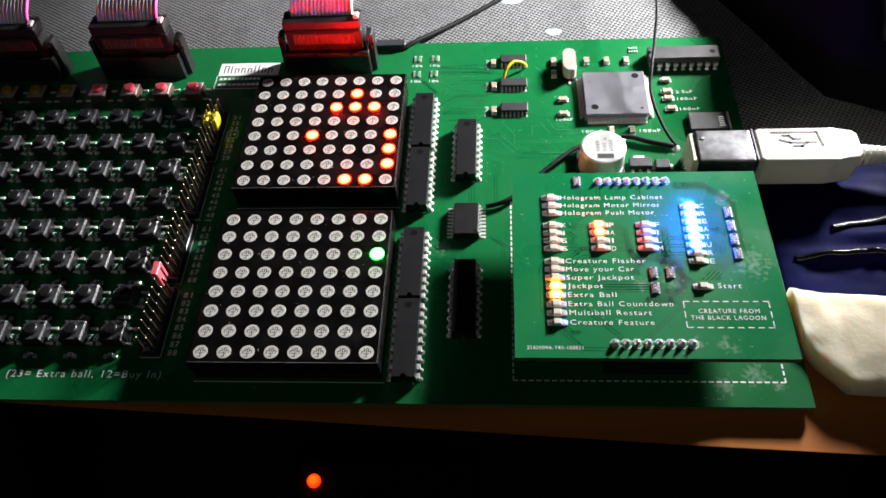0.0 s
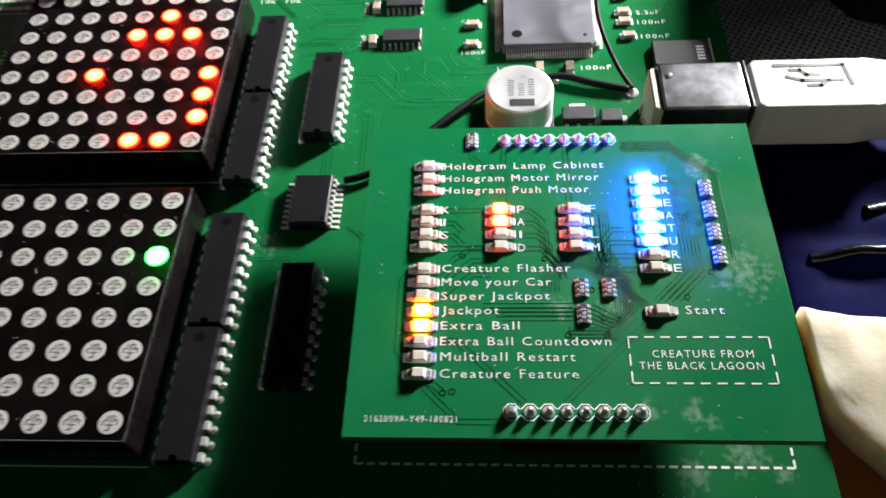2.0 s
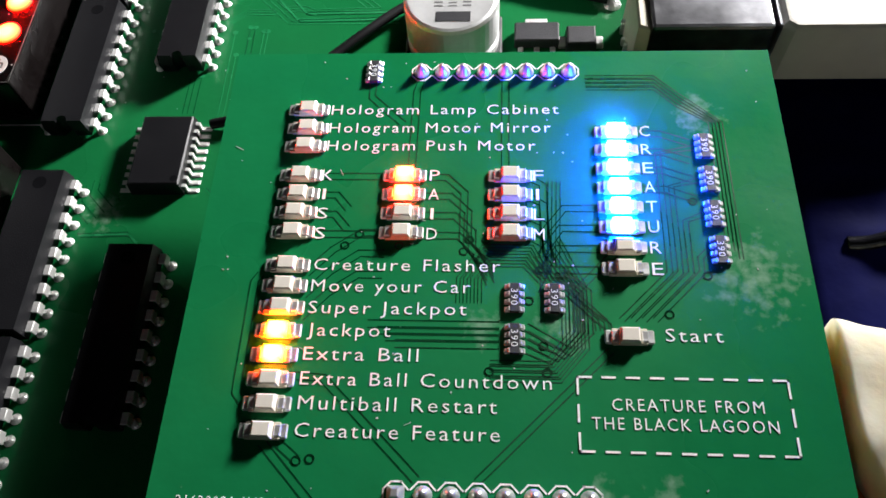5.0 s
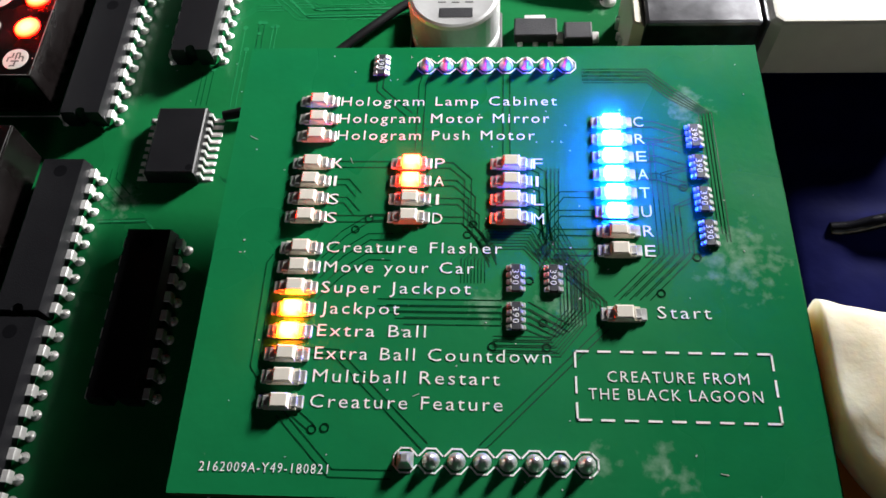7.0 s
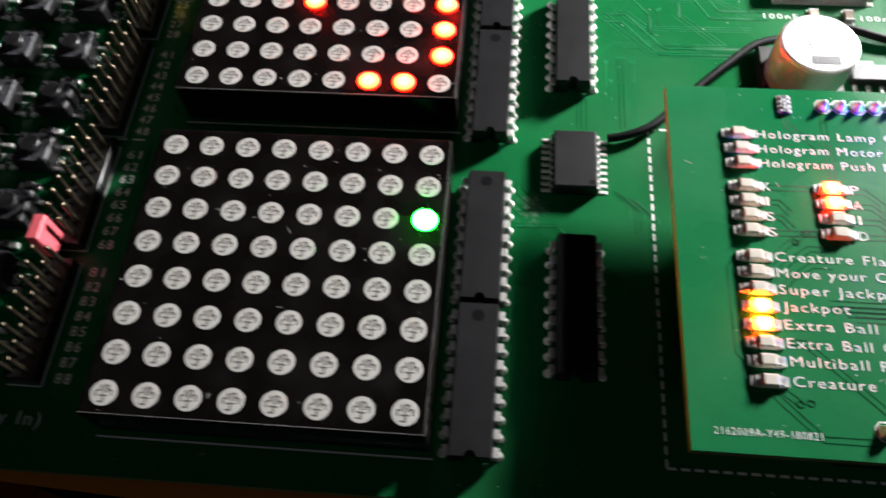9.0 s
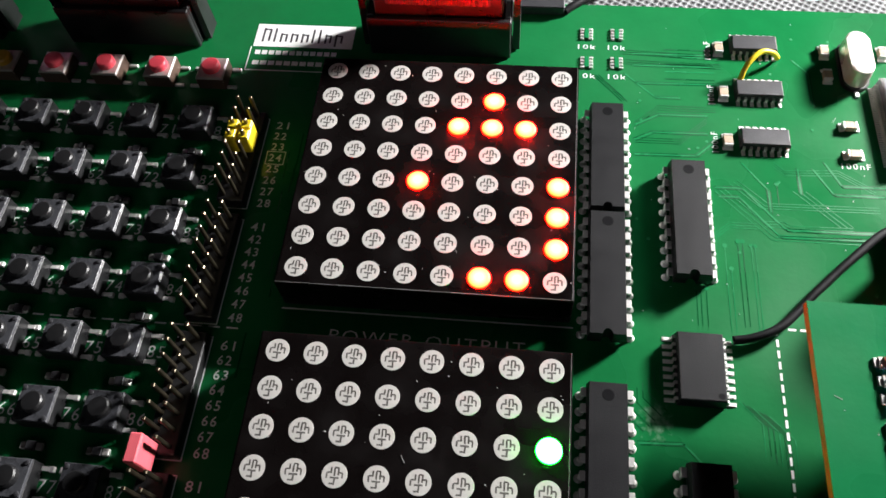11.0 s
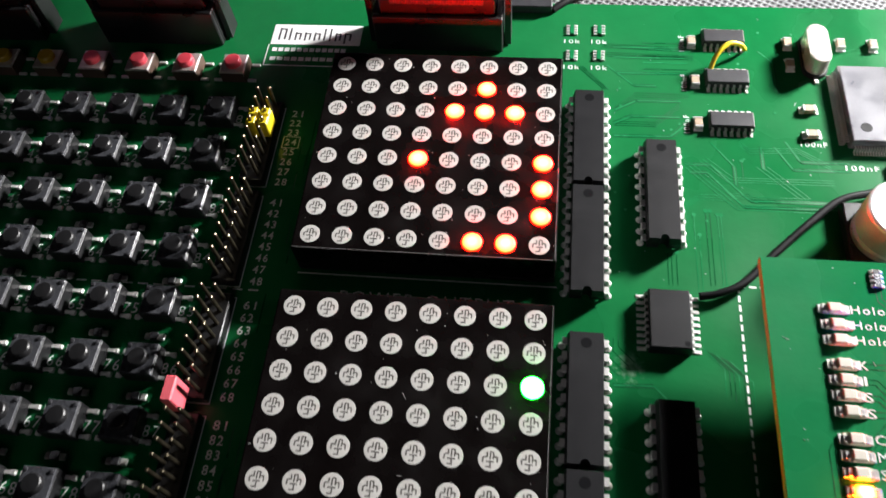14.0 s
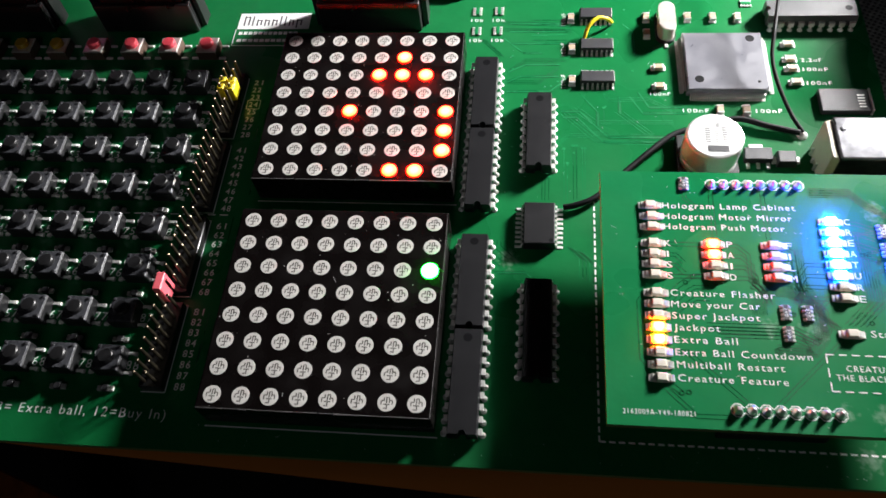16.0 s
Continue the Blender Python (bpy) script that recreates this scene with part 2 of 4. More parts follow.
CLOTH = material("matt_black_cloth", (0.003, 0.003, 0.0035), 0.9, vary=0.4, grain=400, bump=0.4, bump_scale=1500, spec=0.05)
FOAM = material("cream_upholstery_foam", (0.8, 0.73, 0.56), 0.85, vary=0.12, grain=160, bump=0.5, bump_scale=700)
foam_shader = FOAM.node_tree.nodes["Principled BSDF"]
foam_shader.inputs["Subsurface Weight"].default_value = 0.7
foam_shader.inputs["Subsurface Radius"].default_value = (1.0, 0.8, 0.55)
foam_shader.inputs["Subsurface Scale"].default_value = 0.006
CARPET = material("dark_carpet", (0.012, 0.012, 0.013), 0.95, vary=0.4, grain=200)
PLASTER = material("dim_plaster", (0.1, 0.1, 0.1), 0.9, vary=0.1, grain=20)
DOT = dot_material()
RED_LIT = glowing("lit_red_dot", (1.0, 0.004, 0.001), (1.0, 0.00025, 0.0), 950.0, 1.8)
GREEN_LIT = glowing("lit_green_dot", (0.012, 1.0, 0.02), (0.0002, 1.0, 0.003), 550.0, 1.85)
BLUE_LIT = glowing("lit_blue_led", (0.006, 0.055, 1.0), (0.0006, 0.032, 1.0), 2400.0, 1.3)
AMBER_LIT = glowing("lit_amber_led", (1.0, 0.075, 0.006), (1.0, 0.05, 0.0005), 340.0, 1.2)
RED_SMD_LIT = glowing("lit_red_led", (1.0, 0.014, 0.004), (1.0, 0.004, 0.0005), 400.0, 1.2)
NEON = glowing("lit_orange_rocker", (1.0, 0.07, 0.003), (1.0, 0.006, 0.0), 3.0, 8)


# ---- building helpers: all sizes in millimetres ----
def thing(name, x, y, z, label, category, group="", turn=0.0, kind=""):
    ob = new(name)
    ob.empty_display_size = 0.002
    ob.matrix_basis = pose(x * MM, y * MM, z * MM, 0, 0, turn)
    return tagged(ob, label, category, group, kind)


def part(name, bm, mat, parent=None, label="", at=(0, 0, 0), turn=0.0, smooth=False, mesh=None):
    if mesh is None:
        mesh = bpy.data.meshes.new(name)
        bmesh.ops.scale(bm, vec=(MM, MM, MM), verts=bm.verts)
        bm.to_mesh(mesh)
        bm.free()
        mesh.materials.append(mat)
        if smooth:
            for p in mesh.polygons:
                p.use_smooth = True
    ob = new(name, mesh)
    ob.parent = parent
    ob.matrix_basis = pose(at[0] * MM, at[1] * MM, at[2] * MM, 0, 0, turn)
    return tagged(ob, label)


def box(x0, x1, y0, y1, z0, z1, bevel=0.0, bm=None, seg=1):
    own = bmesh.new()
    vs = [own.verts.new((x, y, z)) for z in (z0, z1) for x, y in ((x0, y0), (x1, y0), (x1, y1), (x0, y1))]
    for f in ((3, 2, 1, 0), (4, 5, 6, 7), (0, 1, 5, 4), (1, 2, 6, 5), (2, 3, 7, 6), (3, 0, 4, 7)):
        own.faces.new([vs[i] for i in f])
    if bevel:
        bmesh.ops.bevel(own, geom=own.edges[:], offset=bevel, segments=seg, affect="EDGES", profile=0.6)
    return merge(bm, own)


def merge(bm, own):
    if bm is None:
        return own
    tmp = bpy.data.meshes.new("tmp")
    own.to_mesh(tmp)
    own.free()
    bm.from_mesh(tmp)
    bpy.data.meshes.remove(tmp)
    return bm


def prism(points, z0, z1, bevel=0.0, bm=None, top=1.0, seg=1):
    """A polygon raised from z0 to z1; top scales the upper outline."""
    own = bmesh.new()
    cx, cy = sum(p[0] for p in points) / len(points), sum(p[1] for p in points) / len(points)
    lo = [own.verts.new((x, y, z0)) for x, y in points]
    hi = [own.verts.new((cx + (x - cx) * top, cy + (y - cy) * top, z1)) for x, y in points]
    n = len(points)
    own.faces.new(lo[::-1])
    cap = own.faces.new(hi)
    for i in range(n):
        own.faces.new((lo[i], lo[(i + 1) % n], hi[(i + 1) % n], hi[i]))
    if bevel:
        bmesh.ops.bevel(own, geom=list(cap.edges), offset=bevel, segments=seg, affect="EDGES", profile=0.6)
    return merge(bm, own)


def ring(r, n=24, x=0.0, y=0.0, squash=1.0):
    return [(x + r * math.cos(2 * math.pi * i / n), y + r * squash * math.sin(2 * math.pi * i / n)) for i in range(n)]


def lathe(profile, n=28, bm=None):
    """Turn a profile of (radius, height) about the z axis."""
    own = bmesh.new()
    rows = [[own.verts.new((r * math.cos(2 * math.pi * i / n), r * math.sin(2 * math.pi * i / n), z)) for i in range(n)] for r, z in profile]
    for a, b in zip(rows, rows[1:]):
        for i in range(n):
            own.faces.new((a[i], a[(i + 1) % n], b[(i + 1) % n], b[i]))
    own.faces.new(rows[0][::-1])
    own.faces.new(rows[-1])
    return merge(bm, own)


def tube(path, r, n=10, bm=None):
    """A round cable along a smooth path."""
    pts = [Vector(p) for p in path]
    fine = []
    for i in range(len(pts) - 1):
        p0, p1, p2, p3 = pts[max(i - 1, 0)], pts[i], pts[i + 1], pts[min(i + 2, len(pts) - 1)]
        for k in range(8):
            t = k / 8
            fine.append(0.5 * (2 * p1 + (p2 - p0) * t + (2 * p0 - 5 * p1 + 4 * p2 - p3) * t * t + (3 * p1 - p0 - 3 * p2 + p3) * t ** 3))
    fine.append(pts[-1])
    own = bmesh.new()
    rows = []
    for i, p in enumerate(fine):
        d = (fine[min(i + 1, len(fine) - 1)] - fine[max(i - 1, 0)]).normalized()
        u = d.cross(Vector((0, 0, 1)))
        u = u.normalized() if u.length > 1e-3 else Vector((1, 0, 0))
        w = u.cross(d)
        rows.append([own.verts.new(p + r * (math.cos(a) * u + math.sin(a) * w)) for a in (2 * math.pi * k / n for k in range(n))])
    for a, b in zip(rows, rows[1:]):
        for i in range(n):
            own.faces.new((a[i], a[(i + 1) % n], b[(i + 1) % n], b[i]))
    own.faces.new(rows[0][::-1])
    own.faces.new(rows[-1])
    bmesh.ops.recalc_face_normals(own, faces=own.faces[:])
    return merge(bm, own)


def strip(path, w, z0, z1, bm, cap=1.0):
    """A flat ribbon of width w along a path in the plane: traces and printed lines."""
    for (xa, ya), (xb, yb) in zip(path, path[1:]):
        d = math.hypot(xb - xa, yb - ya)
        if d < 1e-6:
            continue
        ux, uy = (xb - xa) / d * w / 2, (yb - ya) / d * w / 2
        ex, ey = ux * cap, uy * cap
        prism([(xa - ex + uy, ya - ey - ux), (xb + ex + uy, yb + ey - ux), (xb + ex - uy, yb + ey + ux), (xa - ex - uy, ya - ey + ux)], z0, z1, bm=bm)
    return bm


def dashes(path, w, z0, z1, bm, dash, gap):
    for (xa, ya), (xb, yb) in zip(path, path[1:]):
        d = math.hypot(xb - xa, yb - ya)
        k = max(1, round((d + gap) / (dash + gap)))
        step = (d + gap) / k
        for i in range(k):
            s, e = i * step / d, min(1, (i * step + step - gap) / d)
            strip([(xa + (xb - xa) * s, ya + (yb - ya) * s), (xa + (xb - xa) * e, ya + (yb - ya) * e)], w, z0, z1, bm, 0.0)
    return bm


TEXTS = {}


def text_mesh(words, width, height, mat, thick=0.03, weight=0.0):
    """Lettering of a given width and height, its origin at the lower left."""
    key = (words, width, height, mat.name)
    if key not in TEXTS:
        c = bpy.data.curves.new("lettering", "FONT")
        c.body, c.extrude, c.size, c.resolution_u, c.offset, c.space_character = words, 0.02, 1.0, 2, weight - 0.006, 1.2
        ob = new("lettering", c)
        me = bpy.data.meshes.new_from_object(ob)
        bpy.data.objects.remove(ob)
        bpy.data.curves.remove(c)
        co = np.empty(len(me.vertices) * 3)
        me.vertices.foreach_get("co", co)
        co = co.reshape(-1, 3)
        lo, hi = co.min(0), co.max(0)
        cap = 0.72
        co[:, 0] = (co[:, 0] - lo[0]) / (hi[0] - lo[0]) * width
        co[:, 1] = co[:, 1] / cap * height
        co[:, 2] = (co[:, 2] - lo[2]) / (hi[2] - lo[2]) * thick
        me.vertices.foreach_set("co", (co * MM).ravel())
        me.materials.clear()
        me.materials.append(mat)
        me.update()
        TEXTS[key] = me
    return TEXTS[key]


def lettering(words, x, y, z, width, height, parent, mat=None, turn=0.0, weight=0.0):
    me = text_mesh(words, width, height, mat or SILK, weight=weight)
    return part("lettering", None, None, parent, at=(x, y, z), turn=turn, mesh=me)


# ---- the room and the table ----
def room_wall(name, x0, x1, y0, y1, z0, z1, mat):
    return tagged(part(name, box(x0, x1, y0, y1, z0, z1), mat), kind="structure")


room_wall("floor", -2600, 2600, -2600, 2600, -760, -700, CARPET)
room_wall("wall_north", -2600, 2600, 2600, 2700, -700, 1700, PLASTER)
room_wall("wall_south", -2600, 2600, -2700, -2600, -700, 1700, PLASTER)
room_wall("wall_east", 2600, 2700, -2600, 2600, -700, 1700, PLASTER)
room_wall("wall_west", -2700, -2600, -2600, 2600, -700, 1700, PLASTER)
room_wall("ceiling", -2600, 2600, -2600, 2600, 1700, 1760, PLASTER)

TOP = -3.4
table = thing("wooden_table", 0, 0, -700, "orange-stained wooden table with a worn front edge", "table")
top_bm = prism([(-420, 2), (-60, -8.4), (-39, -9.7), (13, -12.2), (62, -14.8), (116, -17.6), (163, -19.6), (500, -34), (500, 520), (-420, 520)], 684.0, 700 + TOP, 0.9, seg=3)
for v in top_bm.verts:
    if v.co.z < 685 and v.co.y < 100:
        v.co.y += 16   # the front edge is cut back below
part("tabletop", top_bm, WOOD, table)
leg = box(-22, 22, -22, 22, 0, 684.5, 2)
first = part("leg", leg, WOOD, table, at=(-370, 60, 0))
for at in ((440, 60, 0), (-370, 470, 0), (440, 470, 0)):
    part("leg", None, None, table, at=at, mesh=first.data)

mat_ob = thing("non_slip_mat", 0, 0, TOP, "grey perforated non-slip mat with pale paint spots on the table", "mat")
part("sheet", box(-330, 420, 74, 500, 0, 1.0, 0.3), MATTE, mat_ob)
for px, py, rx, ry in ((93.3, 132.8, 2.6, 2.0), (78.7, 150.6, 4.0, 1.6)):
    part("paint_spot", prism([(rx * (1 + 0.2 * math.sin(3 * a)) * math.cos(a), ry * (1 + 0.15 * math.cos(2 * a)) * math.sin(a)) for a in (math.pi * k / 12 for k in range(24))], 0, 0.04), PALE_BLUE, mat_ob, "pale blue paint spot", at=(px, py, 1.0))


def height_sheet(x0, x1, y0, y1, nx, ny, fn, floor):
    """A soft closed body: a height field over a rectangle, with sides down to its support."""
    bm = bmesh.new()
    g = [[bm.verts.new((x0 + (x1 - x0) * i / nx, y0 + (y1 - y0) * j / ny, fn(x0 + (x1 - x0) * i / nx, y0 + (y1 - y0) * j / ny))) for i in range(nx + 1)] for j in range(ny + 1)]
    for j in range(ny):
        for i in range(nx):
            bm.faces.new((g[j][i], g[j][i + 1], g[j + 1][i + 1], g[j + 1][i]))
    rim = [g[0][i] for i in range(nx + 1)] + [g[j][nx] for j in range(1, ny + 1)] + [g[ny][i] for i in range(nx - 1, -1, -1)] + [g[j][0] for j in range(ny - 1, 0, -1)]
    low = [bm.verts.new((v.co.x, v.co.y, floor)) for v in rim]
    for i in range(len(rim)):
        k = (i + 1) % len(rim)
        bm.faces.new((rim[k], rim[i], low[i], low[k]))
    bm.faces.new(low[::-1])
    return bm


def leather_height(x, y):
    e = min(1, (x - 148.3) / 6, (420 - x) / 30, (y - 10) / 8, (73.5 - y) / 10)
    e = max(0.0, e) ** 0.5
    folds = 1.0 * noise.noise(Vector((x / 38, y / 11, 0.3))) + 0.5 * noise.noise(Vector((x / 9, y / 4.5, 2.7)))
    ridge = 2.2 * math.exp(-((y - 35 - 0.03 * (x - 160)) / 1.8) ** 2) * max(0, min(1, (x - 155) / 8)) + 1.6 * math.exp(-((y - 43) / 2.5) ** 2) * max(0, min(1, (x - 165) / 10))
    crease = 0.5 * abs(noise.noise(Vector((x / 2.2, y / 1.6, 4.0)))) * ridge
    return TOP + 0.1 + e * max(0.5, 1.6 + folds + ridge + crease)


leather = thing("leather_cover", 0, 0, 0, "wrinkled black leather cover beside the boards", "cover")
part("sheet", height_sheet(148.4, 420, 10, 73.5, 130, 80, leather_height, TOP + 0.05), LEATHER, leather, smooth=True)
for x0, x1, y0, slope, r in ((154, 215, 35.2, 0.02, 1.0), (166, 220, 45.0, 0.2, 1.3)):
    path = []
    for k in range(25):
        x = x0 + (x1 - x0) * k / 24
        y = y0 + slope * (x - x0) + 0.9 * noise.noise(Vector((x / 7, y0, 0)))
        path.append((x, y, leather_height(x, y) - 0.35 + 0.35 * noise.noise(Vector((x / 2.5, y0, 5)))))
    part("fold", tube(path, r, 12), LEATHER_FOLD, leather, "shiny wrinkled fold in the leather", smooth=True)


def bag_mesh():
    """A slumped soft body that rises steeply from its foot line on the mat."""
    foot = [(112, 240), (140, 172), (151, 150), (161, 131), (170, 111), (177, 98), (196, 89.5), (240, 84), (300, 80), (400, 78)]
    bm = bmesh.new()
    line = []
    for (xa, ya), (xb, yb) in zip(foot, foot[1:]):
        line += [(xa + (xb - xa) * k / 8, ya + (yb - ya) * k / 8) for k in range(8)]
    line.append(foot[-1])
    floor_z = TOP + 1.02
    up, low = [], []
    for x, y in line:
        ru, rl = [], []
        for k in range(26):
            v = 150 * (k / 25) ** 1.8
            h = 37 * (1 - math.exp(-v / 3.2)) * max(0.5, min(1.0, 1 - (x - 173) / 16, 1 - (y - 122) / 42))
            px, py = x + 0.72 * v, y + 0.69 * v
            h *= 1 + 0.14 * noise.noise(Vector((px / 22, py / 22, 1.5))) + 0.05 * noise.noise(Vector((px / 6, py / 6, 8.5)))
            ru.append(bm.verts.new((px, py, floor_z + h)))
            rl.append(bm.verts.new((px, py, floor_z - 0.01)))
        up.append(ru)
        low.append(rl)
    n, m = len(line), 26
    for i in range(n - 1):
        for k in range(m - 1):
            bm.faces.new((up[i][k], up[i + 1][k], up[i + 1][k + 1], up[i][k + 1]))
            bm.faces.new((low[i][k], low[i][k + 1], low[i + 1][k + 1], low[i + 1][k]))
        bm.faces.new((up[i][m - 1], up[i + 1][m - 1], low[i + 1][m - 1], low[i][m - 1]))
    for k in range(m - 1):
        bm.faces.new((up[0][k], up[0][k + 1], low[0][k + 1], low[0][k]))
        bm.faces.new((up[n - 1][k + 1], up[n - 1][k], low[n - 1][k], low[n - 1][k + 1]))
    return bm


bag = thing("black_bag", 0, 0, 0, "slumped matt black bag lying on the grey mat", "bag")
part("body", bag_mesh(), CLOTH, bag, smooth=True)


def loaf(x0, x1, fn, n=110, m=48):
    """A soft rounded roll along x: fn gives middle, half width, height; the surface is lumpy."""
    bm = bmesh.new()
    rows = []
    for i in range(n + 1):
        x = x0 + (x1 - x0) * (i / n) ** 1.3
        mid, half, high = fn(x)
        row = []
        for k in range(m):
            a = 2 * math.pi * k / m
            c, s = math.cos(a), math.sin(a)
            y = mid + half * math.copysign(abs(c) ** 0.6, c)
            z = TOP + high / 2 + high / 2 * math.copysign(abs(s) ** 0.6, s)
            u = 0.6 * noise.noise(Vector((x / 9, y / 6, z / 6))) + 0.3 * noise.noise(Vector((x / 3, y / 2.2, z / 2.2 + 7)))
            row.append(bm.verts.new((x, y + u * c, max(TOP, z + u * max(s, 0)))))
        rows.append(row)
    for p, q in zip(rows, rows[1:]):
        for k in range(m):
            bm.faces.new((p[k], q[k], q[(k + 1) % m], p[(k + 1) % m]))
    bm.faces.new(rows[0])
    bm.faces.new(rows[-1][::-1])
    bmesh.ops.recalc_face_normals(bm, faces=bm.faces[:])
    return bm


def foam_shape(x):
    e = min(1.0, max(0.02, (x - 148.7) / 8)) ** 0.7
    return 15.0 - 6.6 * e - 0.13 * max(0, x - 157), 8.6 + 5.0 * e, 6.4 + 0.8 * e + 2.2 * min(1, max(0, (x - 158) / 14))


foam = thing("foam_padding", 0, 0, 0, "torn cream upholstery foam pad lying on the table", "padding")
part("pad", loaf(148.8, 330, foam_shape), FOAM, foam, smooth=True)

# under the table, on the floor
strip_ob = thing("power_strip", -130.5, 199.5, -700, "black power strip with a lit orange rocker on the floor", "power strip")
part("body", box(-30, 180, -28, 28, 0, 42, 4, seg=2), BLACK, strip_ob)
part("rocker", lathe([(7.5, 0), (7.5, 3), (5, 6), (0.5, 7)], 20), NEON, strip_ob, "glowing orange rocker switch", at=(0, 0, 42))


# ---- the main board ----
board = thing("circuit_board", 0, 0, TOP, "large green printed circuit board with white lettering on the table", "circuit board")
B0 = -TOP   # height of the board's face above the table
part("substrate", box(-112, 148.2, -9.5, 125.3, B0 - 1.6, B0 - 0.06), FR4, board)
part("solder_mask", box(-112, 148.2, -9.5, 125.3, B0 - 0.06, B0), MASK, board)
for x in (-105, 20, 140):
    for y in (-5, 120):
        if x == 20 and y == -5:
            continue
        part("standoff", lathe([(2.5, 0), (2.5, B0 - 1.6)], 14), BLACK, board, at=(x, y, 0))

Z1, Z2 = B0 + 0.004, B0 + 0.03
rng = random.Random(4)
bm = bmesh.new()
bmu = bmesh.new()


def route(x, y, legs, w=0.28, lift=False):
    """A trace with bends: legs are (dx, dy) runs."""
    pts = [(x, y)]
    for dx, dy in legs:
        pts.append((pts[-1][0] + dx, pts[-1][1] + dy))
    strip(pts, w, Z1, Z2, bmu if lift else bm)


for k in range(5):
    route(62, 106 + 1.9 * k, [(9, 0)], 0.3, lift=k % 2 == 1)
for k in range(14):
    y = rng.uniform(-6, 90)
    route(rng.uniform(-9, -5), y, [(0, rng.uniform(3, 8))], 0.3)
# fans round the wide chip, bundles between the chips and the processor
for k in range(7):
    route(56.0 + 0.9 * k, 36.0 + 0.9 * k, [(-2.6, 2.6), (0, 2.4)], 0.14)
    route(70.4 + 0.75 * k, 42.0 - 0.35 * k, [(3.4, -3.4), (0, -5.0)], 0.14, lift=k % 3 == 0)
for k in range(3):
    o = 0.55 * k
    for path in ([(69.6 + o, 80.4 + o), (78.4 + o, 71.0 + o), (95.0, 71.0 + o)], [(72.4 + o, 82.0 + o), (77.3 + o, 77.3 + o), (97.0, 77.5 + o)]):
        strip(path, 0.15, Z1, Z2, bmu)
    strip([(77.6, 73.6 + o), (80.8, 73.6 + o), (81.8, 72.9 + o), (92.0, 73.1 + o)], 0.13, Z1, Z2, bmu)
    strip([(83.0 + 2 * o, 81.2), (90.0 + 2 * o, 74.3)], 0.14, Z1, Z2, bmu)
    strip([(68.2, 70.0 + o), (71.6, 73.0 + o), (76.0, 73.0 + o)], 0.14, Z1, Z2, bmu)
    strip([(53.4, 113.2 - o), (72.4, 112.3 - o)], 0.2, Z1, Z2, bm)
    strip([(53.6, 110.6 - o), (72.4, 110.1 - o)], 0.2, Z1, Z2, bm)
    strip([(48.0 + o, 106.3), (53.4 + o, 100.1)], 0.2, Z1, Z2, bm)
    strip([(55.8, 94.0 + o), (60.2, 98.2 + o), (70.8, 98.2 + o)], 0.14, Z1, Z2, bm)
    strip([(55.8, 90.4 + o), (64.0, 90.4 + o), (69.0, 95.6 + o)], 0.16, Z1, Z2, bm)
    strip([(80.2, 86.3 + o), (82.0, 84.5 + o), (91.2, 85.0 + o), (97.0, 81.2 + o)], 0.14, Z1, Z2, bmu)
for x, hi, lo in ((70.4, 69.4, 53.5), (71.2, 65.0, 53.5), (72.6, 70.4, 54.4), (73.4, 70.4, 54.6), (74.8, 69.6, 53.8), (75.4, 69.6, 53.8), (65.2, 61.0, 54.2), (65.9, 61.0, 54.2), (66.8, 61.0, 54.2), (80.3, 82.6, 78.0)):
    strip([(x, hi), (x, lo)], 0.13, Z1, Z2, bm if x < 70 or hi > 70 else bmu)
    prism(ring(0.42, 10, x, hi), Z1, Z2 + 0.01, bm=bmu)
for path in ([(69.4, 81.5), (74.0, 81.6), (80.7, 73.4), (98.7, 73.6)], [(70.0, 79.6), (73.3, 79.7), (79.6, 71.9), (98.5, 72.2)], [(74.4, 87.0), (78.5, 81.4), (78.5, 77.0)],
             [(86.7, 86.3), (89.6, 81.1), (99.9, 81.2)], [(88.9, 87.8), (91.2, 83.0), (100.2, 83.1)], [(55.6, 94.8), (60.0, 97.4), (68.8, 97.5)],
             [(55.5, 91.3), (58.8, 93.2), (68.6, 93.3)], [(84.0, 86.2), (84.0, 81.1)], [(55.1, 34.5), (61.7, 34.8), (67.4, 28.8)], [(55.5, 88.0), (66.5, 88.2), (71.0, 92.6)],
             [(54, 107), (59.5, 101.6), (64, 101.6)], [(86, 112), (88.5, 109), (88.5, 101)], [(55.5, 112.5), (70, 112.6)], [(55.5, 109.5), (70, 109.6)], [(56, 105.0), (73, 105.2)]):
    for dx in (0, 0.55):
        strip([(px + dx, py - dx) for px, py in path], 0.16, Z1, Z2, bm)
    strip([(px + 0.28, py - 0.28) for px, py in path], 0.3, Z1 + 0.002, Z2 + 0.01, bmu)
tagged(part("copper_layer", bm, TRACE, board), kind="stuff")
tagged(part("raised_copper_layer", bmu, TRACE_UP, board), kind="stuff")
via = bmesh.new()
for k in range(24):
    x, y = rng.uniform(55, 98), rng.uniform(55, 120)
    prism(ring(0.3, 8, x, y), Z1, Z2 + 0.02, bm=via)
tagged(part("via_field", via, TRACE_UP, board), kind="stuff")

S0 = B0 + 0.035
